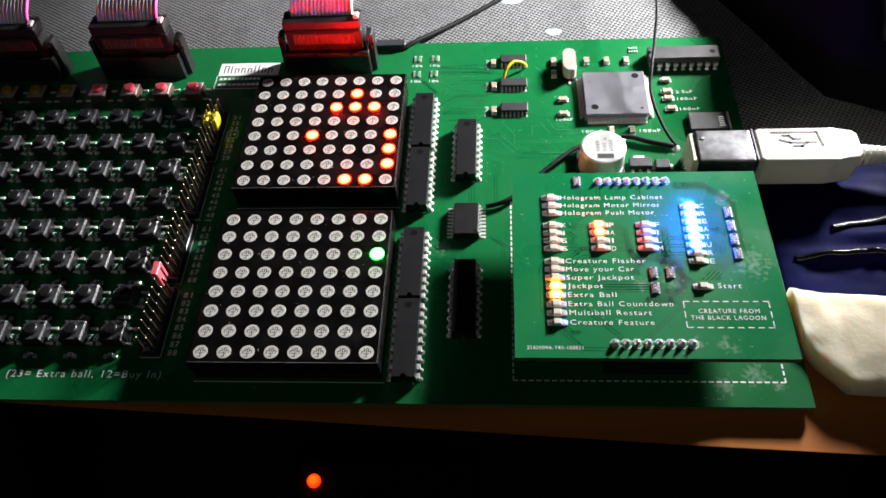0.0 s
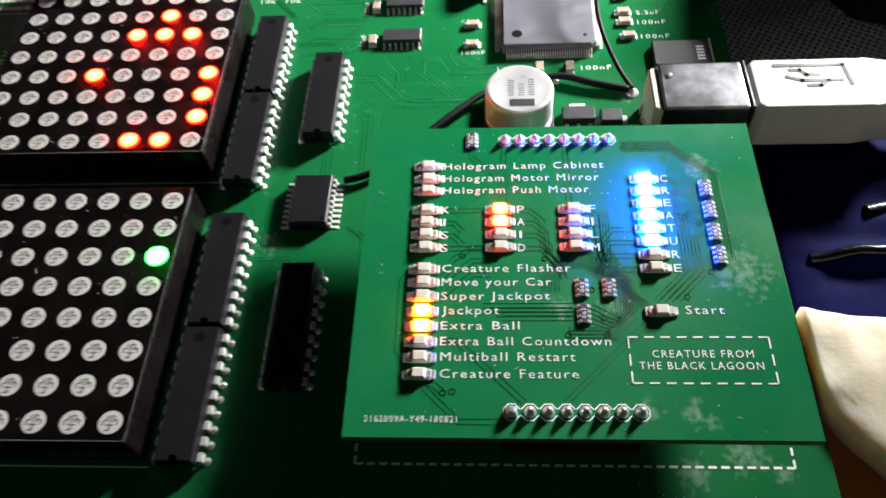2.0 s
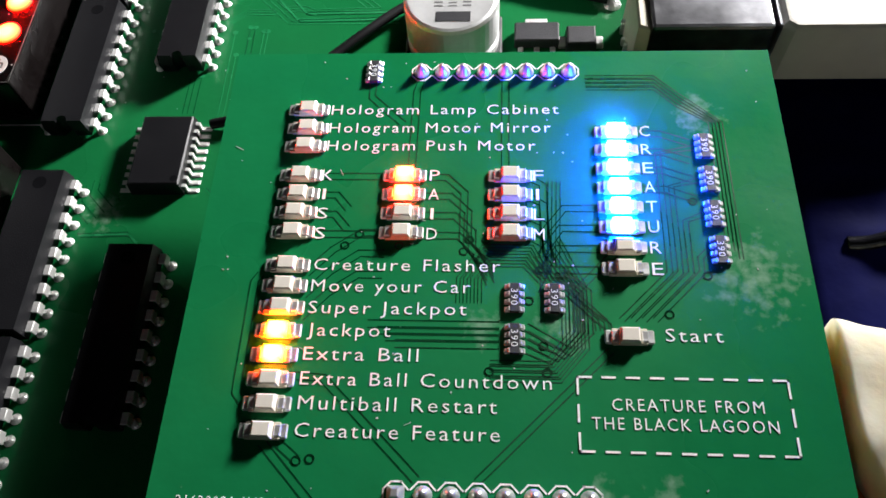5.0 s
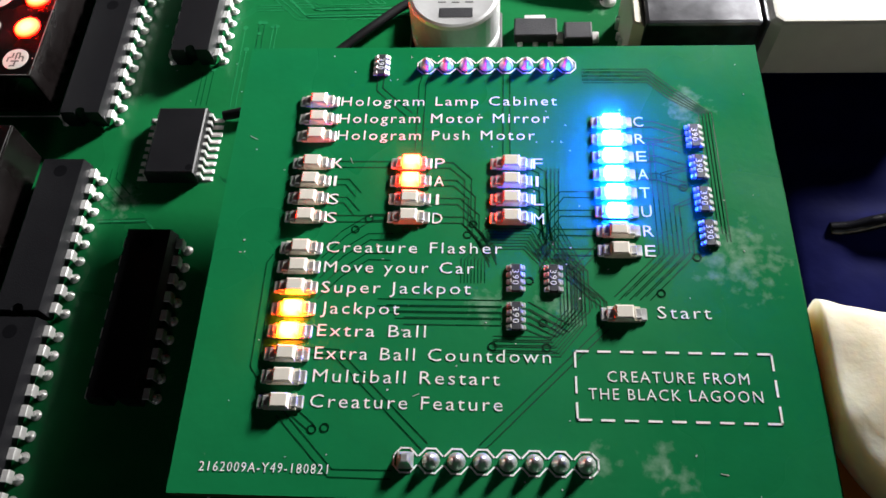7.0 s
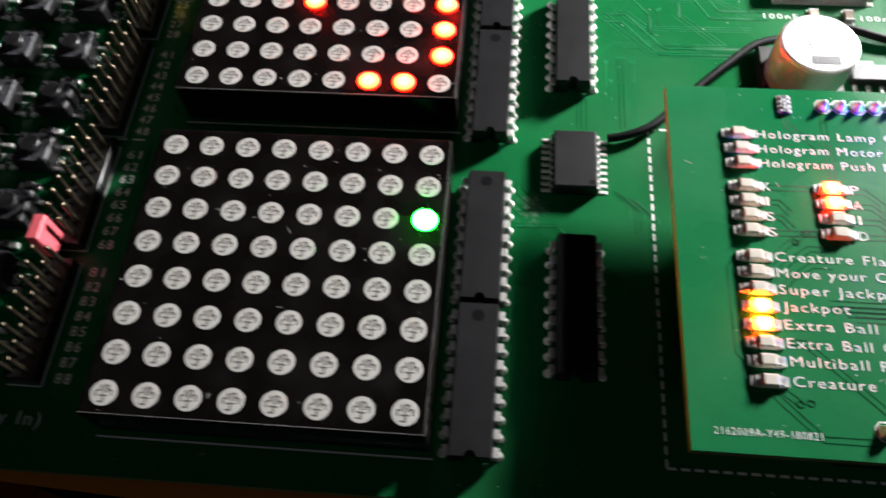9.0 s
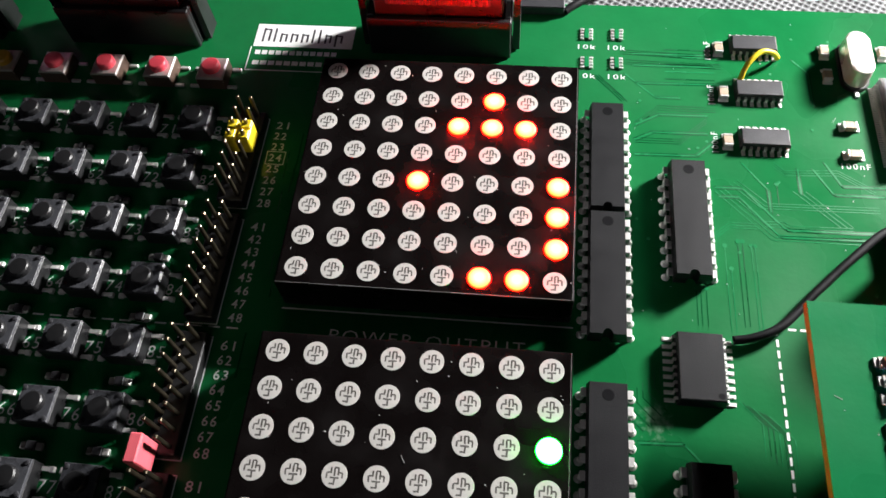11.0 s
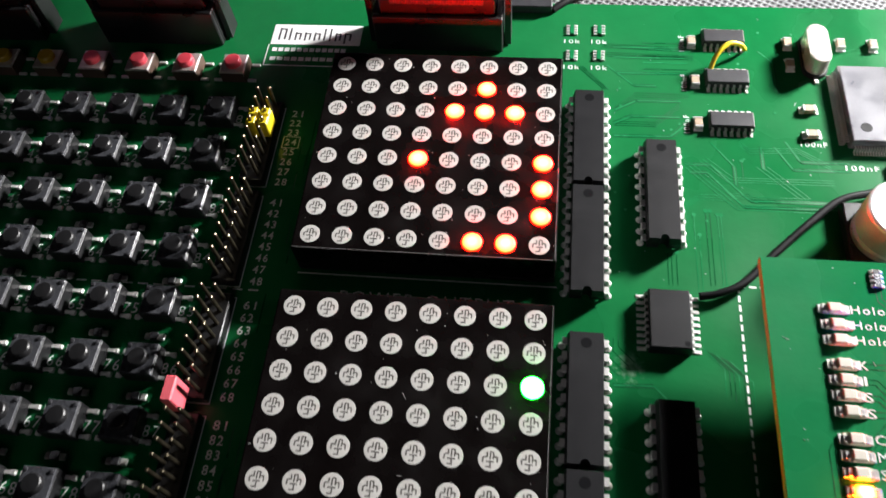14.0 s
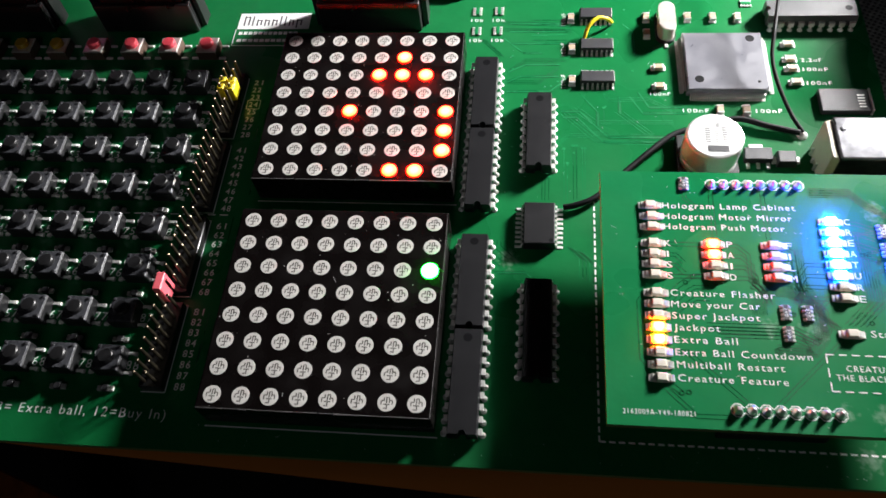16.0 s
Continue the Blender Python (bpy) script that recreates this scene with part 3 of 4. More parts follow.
# printed outline of the plug-in board
part("dashed_outline", dashes([(77.3, -3.0), (142.7, -3.0), (142.7, 54.5), (77.3, 54.5), (77.3, -3.0)], 0.38, S0, S0 + 0.03, bmesh.new(), 1.25, 0.65), SILK, board)
part("dashed_line", dashes([(-112, 47.9), (-10.2, 47.9)], 0.28, S0, S0 + 0.03, bmesh.new(), 2.0, 1.1), SILK, board)
lettering("(23= Extra ball, 12=Buy In)", -53.7, -3.2, S0, 41.2, 2.2, board)
lettering("POWER OUTPUT", 5.4, 46.9, S0, 32.2, 2.2, board)
for g in range(4):
    y1 = 91.8 - 22.86 * g
    part("header_outline", strip([(-19.3, y1 - 20.6), (-14.0, y1 - 20.6), (-14.0, y1), (-14.6, y1)], 0.22, S0, S0 + 0.03, bmesh.new()), SILK, board)
    for i in range(8):
        lettering(f"{(g + 1) * 2}{i + 1}", -12.3, 90.4 - 22.86 * g - 2.54 * i - 0.8, S0, 2.4, 1.7, board, weight=0.014)
part("label_frame", strip([(-12.8, 81.3), (-9.3, 81.3), (-9.3, 84.2), (-12.8, 84.2), (-12.8, 81.3)], 0.16, S0, S0 + 0.03, bmesh.new()), SILK, board)
for y in (-4.0, 52.2):
    part("display_outline", strip([(-3.4, y), (45.0, y)], 0.26, S0, S0 + 0.03, bmesh.new()), SILK, board)
# the maker's panel: white block with dark lettering shapes, two bars of small print below
part("white_panel", box(-21.6, -0.8, 110.6, 116.8, S0, S0 + 0.03), SILK, board)
bm = bmesh.new()
x = -19.9
for w, up, dn in ((1.7, 1.9, -1.5), (0.6, 1.9, -1.5), (1.5, 0.6, -1.5), (1.5, 0.6, -1.5), (1.5, 0.6, -1.5), (0.6, 1.9, -1.5), (0.6, 1.9, -1.5), (1.4, 0.6, -1.5), (1.6, 0.6, -2.3)):
    strip([(x, 113.6 + dn), (x, 113.6 + up)], 0.42, S0 + 0.034, S0 + 0.05, bm)
    if w > 1:
        strip([(x, 113.6 + up - 0.2), (x + w - 0.4, 113.6 + up - 0.2)], 0.36, S0 + 0.051, S0 + 0.06, bm)
        strip([(x + w - 0.4, 112.3), (x + w - 0.4, 113.6 + up - 0.2)], 0.42, S0 + 0.034, S0 + 0.05, bm)
    x += w + 0.75
part("panel_lettering_bars", bm, EPOXY, board)
part("panel_outline", strip([(-0.8, 104.2), (-21.9, 104.2), (-21.9, 110.4)], 0.2, S0, S0 + 0.03, bmesh.new()), SILK, board)
bar_mesh = {}
for y, x1, w in ((109.0, -3, 1.1), (106.2, -5, 1.3)):
    x = -20.8
    while x + w < x1:
        ob = part("print_bar", None if w in bar_mesh else box(0, w, -0.55, 0.55, 0, 0.03), SILK, board, at=(x, y, S0), mesh=bar_mesh.get(w))
        bar_mesh[w] = ob.data
        x += w + 0.35
for words, x, y, w, turn in (("10k", 45.0, 113.0, 3.4, 0), ("10k", 50.9, 113.0, 3.4, 0), ("10k", 45.0, 105.4, 3.4, 0), ("10k", 50.9, 105.4, 3.4, 0),
                             ("100nF", 99.7, 81.2, 6.2, 0), ("100nF", 117.2, 81.2, 6.2, 0), ("100nF", 70.8, 111.4, 4.6, 90), ("100nF", 70.8, 100.2, 4.6, 90), ("100nF", 70.8, 89.0, 4.6, 90),
                             ("2.2uF", 130.3, 98.2, 5.0, 0), ("100nF", 130.3, 95.0, 6.0, 0), ("100nF", 130.6, 90.4, 6.0, 0), ("100nF", 92.0, 86.6, 5.0, 0)):
    lettering(words, x, y, S0, w, 1.25, board, turn=turn)
for j in range(8):
    for i in range(8):
        lettering(f"{8 - i}{j + 1}", -24.4 - 10.9 * i, 87.4 - 11.43 * j, S0, 2.9, 2.2, board)


# ---- components ----
def dip(name, x, y0, y1, n, label, turn=0):
    """A dual-in-line chip: moulded body with an end notch, a dimple and splayed legs in solder."""
    ob = thing(name, x, (y0 + y1) / 2, 0, label, "chip", "dual-in-line chips", turn)
    h = (y1 - y0) / 2
    notch = [(0.9 * math.cos(a), -h + 0.9 * math.sin(a)) for a in (math.pi * k / 8 for k in range(9))]
    outline = [(3.15, -h)] + [(3.15, h), (-3.15, h), (-3.15, -h)] + notch[::-1]
    own = bmesh.new()
    rows = [[own.verts.new((px * s, py * (0.985 if s < 1 else 1), z)) for px, py in outline] for s, z in ((0.93, 0.55), (1.0, 2.1), (0.9, 3.95))]
    m = len(outline)
    own.faces.new(rows[0][::-1])
    own.faces.new(rows[-1])
    for a, b in zip(rows, rows[1:]):
        for k in range(m):
            own.faces.new((a[k], a[(k + 1) % m], b[(k + 1) % m], b[k]))
    part("body", own, EPOXY_GREY if turn == 0 else EPOXY, ob)
    part("dimple", lathe([(0.95, 3.952), (0.85, 3.965), (0.3, 3.956)], 20), DIMPLE, ob, at=(0, h - 2.1, 0))
    pin = box(3.1, 3.95, -0.72, 0.72, 1.95, 2.2, 0.06)
    box(3.72, 3.97, -0.72, 0.72, 0.95, 2.15, 0.06, bm=pin)
    box(3.72, 3.97, -0.26, 0.26, 0.1, 0.95, bm=pin)
    tmp = lathe([(0.72, 0.0), (0.66, 0.12), (0.45, 0.3), (0.28, 0.8)], 12)
    bmesh.ops.translate(tmp, verts=tmp.verts, vec=(3.95, 0, 0))
    merge(pin, tmp)
    first = None
    for i in range(n):
        for s in (0, 180):
            yy = (i - (n - 1) / 2) * 2.54
            if first is None:
                first = part("pin", pin, TIN, ob, at=(0, yy, 0), turn=s)
            else:
                part("pin", None, None, ob, at=(0, yy, 0), turn=s, mesh=first.data)
    return ob


L = "grey moulded dual-in-line chip soldered to the green board"
chip = dip("driver_chip", 50.3, 73.4, 96.3, 9, L)
for x, y in ((50.3, 49.8 + 11.45), (50.3, 19.2 + 11.45), (50.3, -4.3 + 11.45), (64.2, 61.3 + 11.45)):
    copy_thing(chip, pose(x * MM, y * MM, 0))
copy_thing(chip, pose(64.8 * MM, 19.7 * MM, 0))
dip("controller_chip", 134, 113.4 - 11.3, 113.4 + 11.3, 9, "black dual-in-line chip at the corner of the board", turn=-90)


def small_outline(name, x, y, bw, bh, top, n, pitch, span, label, turn=0, mat=EPOXY, group="small chips", corner=None):
    """A gull-wing chip whose legs stand along its two y sides."""
    ob = thing(name, x, y, 0, label, "chip", group, turn)
    part("body", prism([(-bw / 2, -bh / 2), (bw / 2, -bh / 2), (bw / 2, bh / 2), (-bw / 2, bh / 2)], 0.15, top, 0.18, top=0.96), mat, ob)
    if corner:
        part("dimple", lathe([(0.5, top + 0.004), (0.45, top + 0.014), (0.1, top + 0.006)], 14), DIMPLE, ob, at=(*corner, 0))
    w = pitch * 0.36
    pin = box(-w / 2, w / 2, bh / 2 - 0.1, bh / 2 + 0.35, top * 0.5, top * 0.5 + 0.18)
    box(-w / 2, w / 2, bh / 2 + 0.25, bh / 2 + 0.45, 0.1, top * 0.5 + 0.16, bm=pin)
    box(-w / 2, w / 2, bh / 2 + 0.3, span / 2, 0.02, 0.22, bm=pin)
    box(-w * 0.75, w * 0.75, bh / 2 + 0.2, span / 2 + 0.25, 0.0, 0.1, 0.03, bm=pin)
    first = None
    for i in range(n):
        for s in (1, -1):
            at = ((i - (n - 1) / 2) * pitch, 0, 0)
            if first is None:
                first = part("pin", pin, TIN, ob, at=at)
            else:
                part("pin", None, None, ob, at=at, turn=0 if s == 1 else 180, mesh=first.data)
    return ob


so = small_outline("logic_chip", 78.9, 91.8, 8.8, 3.9, 1.65, 7, 1.27, 6.2, "small black surface-mount logic chip on the green board")
copy_thing(so, pose(78.9 * MM, 103.3 * MM, 0))
copy_thing(so, pose(78.9 * MM, 114.8 * MM, 0))
small_outline("wide_chip", 64.7, 46.3, 11.6, 7.3, 2.5, 9, 1.27, 10.4, "wide grey surface-mount chip beside the dual-in-line chips", turn=90, mat=EPOXY_GREY, corner=(-4.7, -2.7))

# bridging wire between two logic chips
w = thing("bridge_wire", 0, 0, 0, "yellow bridging wire soldered between two logic chips", "wire")
part("jacket", tube([(75.6, 105.6, 1.0), (76.6, 107.5, 3.4), (79.0, 109.8, 4.2), (81.6, 110.6, 3.2), (83.0, 111.2, 1.3)], 0.52), YELLOW, w, smooth=True)
part("bare_end", tube([(75.4, 105.2, 0.25), (75.6, 105.6, 1.0), (75.8, 106.1, 1.9)], 0.33), TIN, w)
part("bare_end", tube([(82.9, 111.0, 1.6), (83.1, 111.5, 0.9), (83.2, 111.9, 0.2)], 0.33), TIN, w)

# the processor
cpu = thing("processor", 110.7, 96.4, 0, "large square grey processor with fine leads on all sides", "chip")
part("body", prism([(-9.9, -10), (9.0, -10), (10, -9.0), (10, 10), (-10, 10), (-10, -9.9)], 0.3, 2.5, 0.3, top=0.985), EPOXY_CPU, cpu)
for x, y, r in ((6.9, 7.6, 1.15), (-6.8, -6.4, 1.15), (7.6, -7.2, 0.42)):
    part("dimple", lathe([(r, 2.503), (r * 0.92, 2.52), (r * 0.3, 2.507)], 20), DIMPLE, cpu, at=(x, y, 0))
for s in range(4):
    bm = bmesh.new()
    for i in range(36):
        p = (i - 17.5) * 0.51
        box(p - 0.12, p + 0.12, 9.8, 10.6, 1.0, 1.2, bm=bm)
        box(p - 0.12, p + 0.12, 10.5, 10.7, 0.1, 1.2, bm=bm)
        box(p - 0.14, p + 0.14, 10.6, 11.5, 0.0, 0.18, bm=bm)
    tagged(part("lead_row", bm, TIN, cpu, turn=90 * s), kind="stuff")


def chip_part(name, x, y, lx, ly, h, label, mat=CERAMIC, turn=0, category="capacitor"):
    ob = thing(name, x, y, 0, label, category, "surface-mount capacitors", turn)
    part("body", box(-lx / 2 + 0.45, lx / 2 - 0.45, -ly / 2, ly / 2, 0.05, h, 0.08), mat, ob)
    end = box(-lx / 2, -lx / 2 + 0.47, -ly / 2 - 0.03, ly / 2 + 0.03, 0.03, h + 0.03, 0.1)
    box(-lx / 2 - 0.55, -lx / 2 + 0.2, -ly / 2 - 0.15, ly / 2 + 0.15, 0, 0.25, 0.1, bm=end)
    a = part("end_cap", end, TIN, ob)
    part("end_cap", None, None, ob, turn=180, mesh=a.data)
    return ob


cc = chip_part("chip_capacitor", 94.4, 95.8, 2.6, 1.6, 1.1, "tan ceramic capacitor with tinned ends on the board")
for x, y, turn in ((94.3, 89.4, 0), (127.6, 104.0, 0), (127.4, 98.8, 0), (127.5, 95.6, 0), (127.9, 91.0, 0), (72.2, 113.9, 90), (72.4, 102.6, 90), (72.4, 91.3, 90),
                   (92.2, 114.0, 90), (92.1, 107.9, 90), (103.1, 114, 90), (109.6, 113.9, 90), (116, 113.8, 90), (108.5, 81.7, 90), (114.8, 81.7, 90), (110.5, 78.0, 0)):
    copy_thing(cc, pose(x * MM, y * MM, 0, 0, 0, turn))

# the pads of resistor networks
net = thing("resistor_network", 46.6, 116.9, 0, "tiny surface-mount resistor network with tinned ends", "resistor", "resistor networks")
part("body", box(-0.45, 0.45, -1.3, 1.3, 0.02, 0.45, 0.08), MASK2, net)
cap_mesh = None
for i in range(4):
    for side in (-1, 1):
        ob = part("end_cap", box(-0.42, 0.42, -0.26, 0.26, 0, 0.4, 0.1) if cap_mesh is None else None, TIN, net, at=(side * 0.85, -1.23 + 0.8 * i, 0), mesh=cap_mesh)
        cap_mesh = ob.data
for x, y in ((52.6, 117.0), (46.7, 109.3), (52.5, 109.4)):
    copy_thing(net, pose(x * MM, y * MM, 0))
copy_thing(net, pose(118.8 * MM, 119.3 * MM, 0, 0, 0, 90))

# crystal
xt = thing("crystal", 97.0, 110.4, 0, "silver metal-can crystal resonator on the board", "crystal")
pts = [(2.2 * math.cos(a), 3.4 + 2.2 * math.sin(a)) for a in (math.pi * k / 10 for k in range(11))]
pts += [(-p[0], -p[1]) for p in pts]
part("can", prism(pts, 0.9, 4.6, 0.5, seg=3, top=0.97), CRYSTAL, xt, smooth=False)
part("base", prism([(p[0] * 1.15, p[1] * 1.08) for p in pts], 0.0, 0.9, 0.15), BLACK, xt)
a = part("tab", box(-0.4, 0.4, 5.2, 7.3, 0.02, 0.4, 0.08), TIN, xt)
part("tab", None, None, xt, turn=180, mesh=a.data)

# electrolytic capacitor
cap = thing("electrolytic_capacitor", 103.7, 65.6, 0, "large silver electrolytic capacitor with a dark printed bar", "capacitor")
part("base", prism([(-6.9, -6.9), (4.4, -6.9), (6.9, -4.4), (6.9, 4.4), (4.4, 6.9), (-6.9, 6.9)], 0, 2.2, 0.3), BLACK, cap)
can = part("can", lathe([(6.4, 2.2), (6.5, 2.6), (6.5, 3.6), (6.15, 4.0), (6.15, 4.3), (6.5, 4.7), (6.5, 9.9), (6.3, 10.35), (5.9, 10.5), (0.2, 10.52)], 48), ALU, cap, smooth=False)
part("polarity_bar", box(-1.9, 2.7, -4.6, -2.9, 10.53, 10.56), EPOXY, can)
bm = bmesh.new()
for i, w_ in enumerate((4.0, 3.0, 4.2)):
    dashes([(-1.6 + 1.9 * i, -1.9), (-1.6 + 1.9 * i, -1.9 + w_)], 1.1, 10.53, 10.55, bm, 0.2, 0.42)
part("print_bars", bm, PRINT_GREY, can, "grey bars of printed marking")
for a in (-25, 155):
    part("tab", box(6.3, 8.6, -0.9, 0.9, 0.02, 0.5, 0.1), TIN, cap, turn=a - 20)

# regulators
reg = thing("regulator", 115.6, 67.4, 0, "black voltage regulator with a tinned tab", "regulator")
part("body", box(-3.2, 3.2, -1.8, 1.8, 0.1, 1.9, 0.2), EPOXY, reg)
part("tab", box(-1.6, 1.6, 1.7, 3.7, 0.02, 0.5, 0.08), TIN, reg)
p = part("pin", box(-0.4, 0.4, -3.4, -1.7, 0.02, 0.5, 0.1), TIN, reg, at=(-2.3, 0, 0))
for x in (0, 2.3):
    part("pin", None, None, reg, at=(x, 0, 0), mesh=p.data)
dio = thing("power_diode", 121.9, 66.4, 0, "black surface-mount diode beside the regulator", "diode")
part("body", prism([(-2.2, -1.8), (2.2, -1.8), (2.2, 1.8), (-2.2, 1.8)], 0.1, 2.2, 0.2, top=0.92), EPOXY, dio)
a = part("end_cap", box(2.1, 3.2, -0.9, 0.9, 0.02, 0.9, 0.15), TIN, dio)
part("end_cap", None, None, dio, turn=180, mesh=a.data)

# memory card socket
sd = thing("card_socket", 138, 84.3, 0, "flat dark card socket behind the usb socket", "socket")
part("shell", box(-5.8, 5.8, -3.6, 3.6, 0.02, 1.6, 0.2), EPOXY, sd)
part("slot_edge", box(5.85, 6.2, -3.6, 3.6, 0.02, 1.9, 0.08), TIN, sd)
for i in range(5):
    part("contact", box(3.0, 4.6, -2.4 + 0.9 * i, -2.0 + 0.9 * i, 1.6, 1.68), TIN, sd)

# usb socket and its plug
us = thing("usb_socket", 137.1, 65.1, 0, "square steel usb socket with a beige back", "socket")
part("shell", box(-7.4, 8.1, -5.9, 5.9, 0.3, 10.9, 0.5, seg=2), STEEL, us)
part("front_lip", box(8.1, 8.9, -6.15, 6.15, 0.1, 11.2, 0.3), STEEL, us)
part("back", prism([(-9.0, -5.2), (-7.45, -5.9), (-7.45, 5.9), (-9.0, 5.2)], 0.2, 10.3, 0.3, top=0.97), BEIGE, us)
for i in range(4):
    part("contact", box(-9.5, -8.4, -3.6 + 2.2 * i, -2.9 + 2.2 * i, 0.1, 1.4 + 1.2 * (i % 2), 0.1), TIN, us)
part("rivet", lathe([(0.7, 10.9), (0.6, 11.1), (0.2, 11.15)], 14), STEEL, us, at=(-5.6, 2.6, 0))
plug = thing("usb_plug", 146, 65.6, 0, "ivory usb plug pushed into the usb socket", "plug")
part("collar", box(-0.1, 2.6, -4.4, 4.4, 1.6, 9.0, 0.4), BLACK, plug)
shape = [(0.6, -5.2), (1.8, -6.3), (20.0, -6.3), (21.5, -6.0), (27.2, -5.2), (28.6, -3.8), (28.6, 3.8), (27.2, 5.2), (21.5, 6.0), (20, 6.3), (1.8, 6.3), (0.6, 5.2)]
grip = part("grip", prism(shape, 0.6, 10.6, 0.9, seg=3), PLUG, plug)
# the shade of the emblem's grooves, painted as dark strips on the flat grip
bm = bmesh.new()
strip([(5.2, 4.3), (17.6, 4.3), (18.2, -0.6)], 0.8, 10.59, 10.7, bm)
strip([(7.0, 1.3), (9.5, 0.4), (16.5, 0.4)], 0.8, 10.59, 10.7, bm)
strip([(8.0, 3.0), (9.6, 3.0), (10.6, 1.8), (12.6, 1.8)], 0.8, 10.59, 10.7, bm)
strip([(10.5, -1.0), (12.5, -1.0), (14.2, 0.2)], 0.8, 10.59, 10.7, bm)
part("moulded_emblem", bm, GROOVE_SHADE, grip)
for i in range(5):
    part("strain_relief_ring", lathe([(3.3 - 0.2 * i, 0), (3.3 - 0.2 * i, 1.3)], 20), PLUG, plug)
    ob = plug.children[-1]
    ob.matrix_basis = pose((28.4 + 1.9 * i) * MM, 0, 5.4 * MM, 0, 90, 0)
part("cable", tube([(28, 0, 5.4), (45, 0, 5.6), (70, -1, 6.2), (110, -4, 9), (170, -14, 12), (260, -40, 14)], 2.1, 14), PLUG, plug, smooth=True)

# loose black wires
w = thing("thick_black_wire", 0, 0, 0, "thick black wire from the wide chip past the capacitor", "wire")
part("jacket", tube([(70.2, 51.6, 0.9), (73.5, 52.2, 1.3), (78, 54.6, 1.4), (84, 61, 1.4), (91, 68.0, 1.6), (97, 73.2, 1.6), (104, 75.6, 1.3), (112, 78.2, 1.3), (119, 76.2, 1.2), (126.2, 74.4, 0.9)], 0.72), RUBBER, w, smooth=True)
part("solder_blob", lathe([(1.3, 0.0), (1.1, 0.5), (0.6, 0.9), (0.15, 1.1)], 14), SOLDER, w, at=(127.0, 74.2, 0))
w = thing("thin_black_wire", 0, 0, 0, "thin black wire rising from a solder joint over the board", "wire")
part("jacket", tube([(127.0, 74.6, 0.8), (124.2, 79.5, 2.5), (121.6, 86.5, 5), (120.6, 93, 7), (121.5, 100, 9), (123.6, 112, 11), (125.5, 128, 14), (126, 160, 14), (122, 230, 2), (118, 300, -1.6)], 0.5), RUBBER, w, smooth=True)
w = thing("loose_black_wire", 0, 0, 0, "black wire lying across the grey mat", "wire")
part("jacket", tube([(42, 122.4, 0.6), (46, 126, 0.8), (58, 137, -1.2), (72, 149, -1.6), (100, 175, -1.6), (130, 240, -1.6)], 0.8), RUBBER, w, smooth=True)


# ---- dot matrices ----
def dot_matrix(x, y, label, lit, lit_mat, lit_label):
    ob = thing("led_dot_matrix", x, y, 0, label, "led display", "dot matrices")
    part("housing", box(-3.1, 44.6, -3.1, 44.6, 0.3, 8.3, 0.3, seg=2), HOUSING, ob)
    part("base_flange", box(-2.7, 44.2, -2.9, 44.4, 0.0, 0.3), HOUSING, ob)
    # highlight of the glossy edge, put in as a pale grey strip on two sides
    part("face_edge", strip([(-2.85, -2.85), (44.35, -2.85), (44.35, 44.35)], 0.09, 8.29, 8.312, bmesh.new()), EDGE_GLINT, ob, "pale painted highlight along two edges of the black face")
    me = dark = None
    for r in range(8):
        for c in range(8):
            at = (c * 5.93, r * 5.93, 8.3)
            if (8 - r, c + 1) in lit:
                if me is None:
                    me = part("lit_dot", lathe([(1.85, 0), (1.82, 0.16), (1.4, 0.34), (0.1, 0.42)], 28), lit_mat, ob, lit_label, at=at).data
                else:
                    part("lit_dot", None, None, ob, lit_label, at=at, mesh=me)
            elif dark is None:
                dark = part("dot", lathe([(1.85, 0), (1.83, 0.04), (1.0, 0.06), (0.1, 0.065)], 28), DOT, ob, at=at).data
            else:
                part("dot", None, None, ob, at=at, mesh=dark)
    return ob


RED_ON = {(2, 6), (3, 5), (3, 6), (3, 7), (5, 4), (5, 8), (6, 8), (7, 8), (8, 6), (8, 7)}
red_display = dot_matrix(0, 56.0, "black eight-by-eight dot matrix display with some dots lit red", RED_ON, RED_LIT, "dot glowing red-orange")
green_display = dot_matrix(0, 0, "black eight-by-eight dot matrix display with white dots", {(3, 8)}, GREEN_LIT, "dot glowing green")


# ---- key field ----
def tact(x, y):
    ob = thing("tact_switch", x, y, 0, "black push switch with tinned legs in the key field", "switch", "key field switches")
    part("body", box(-3.0, 3.0, -3.0, 3.0, 0.1, 3.4, 0.2), BLACK, ob)
    cover = part("cover", prism([(-2.9, -2.9), (2.9, -2.9), (2.9, 2.9), (-2.9, 2.9)], 3.4, 3.75, 0.12), SWITCH_TOP, ob)
    part("button", lathe([(1.75, 3.7), (1.7, 4.7), (1.5, 4.95), (0.2, 5.0)], 20), BLACK, ob)
    for sx in (-1, 1):
        for sy in (-1, 1):
            part("cover_stud", lathe([(0.42, 3.75), (0.36, 3.95), (0.1, 4.0)], 8), EPOXY, cover, at=(sx * 2.3, sy * 2.3, 0))
    leg_ = box(2.9, 4.3, -0.35, 0.35, 0.5, 0.75, 0.05)
    box(4.1, 5.0, -0.45, 0.45, 0.02, 0.72, 0.1, bm=leg_)
    a = part("leg", leg_, TIN, ob, at=(0, 2.25, 0))
    for at, tn in (((0, -2.25, 0), 0), ((0, 2.25, 0), 180), ((0, -2.25, 0), 180)):
        part("leg", None, None, ob, at=at, turn=tn, mesh=a.data)
    return ob


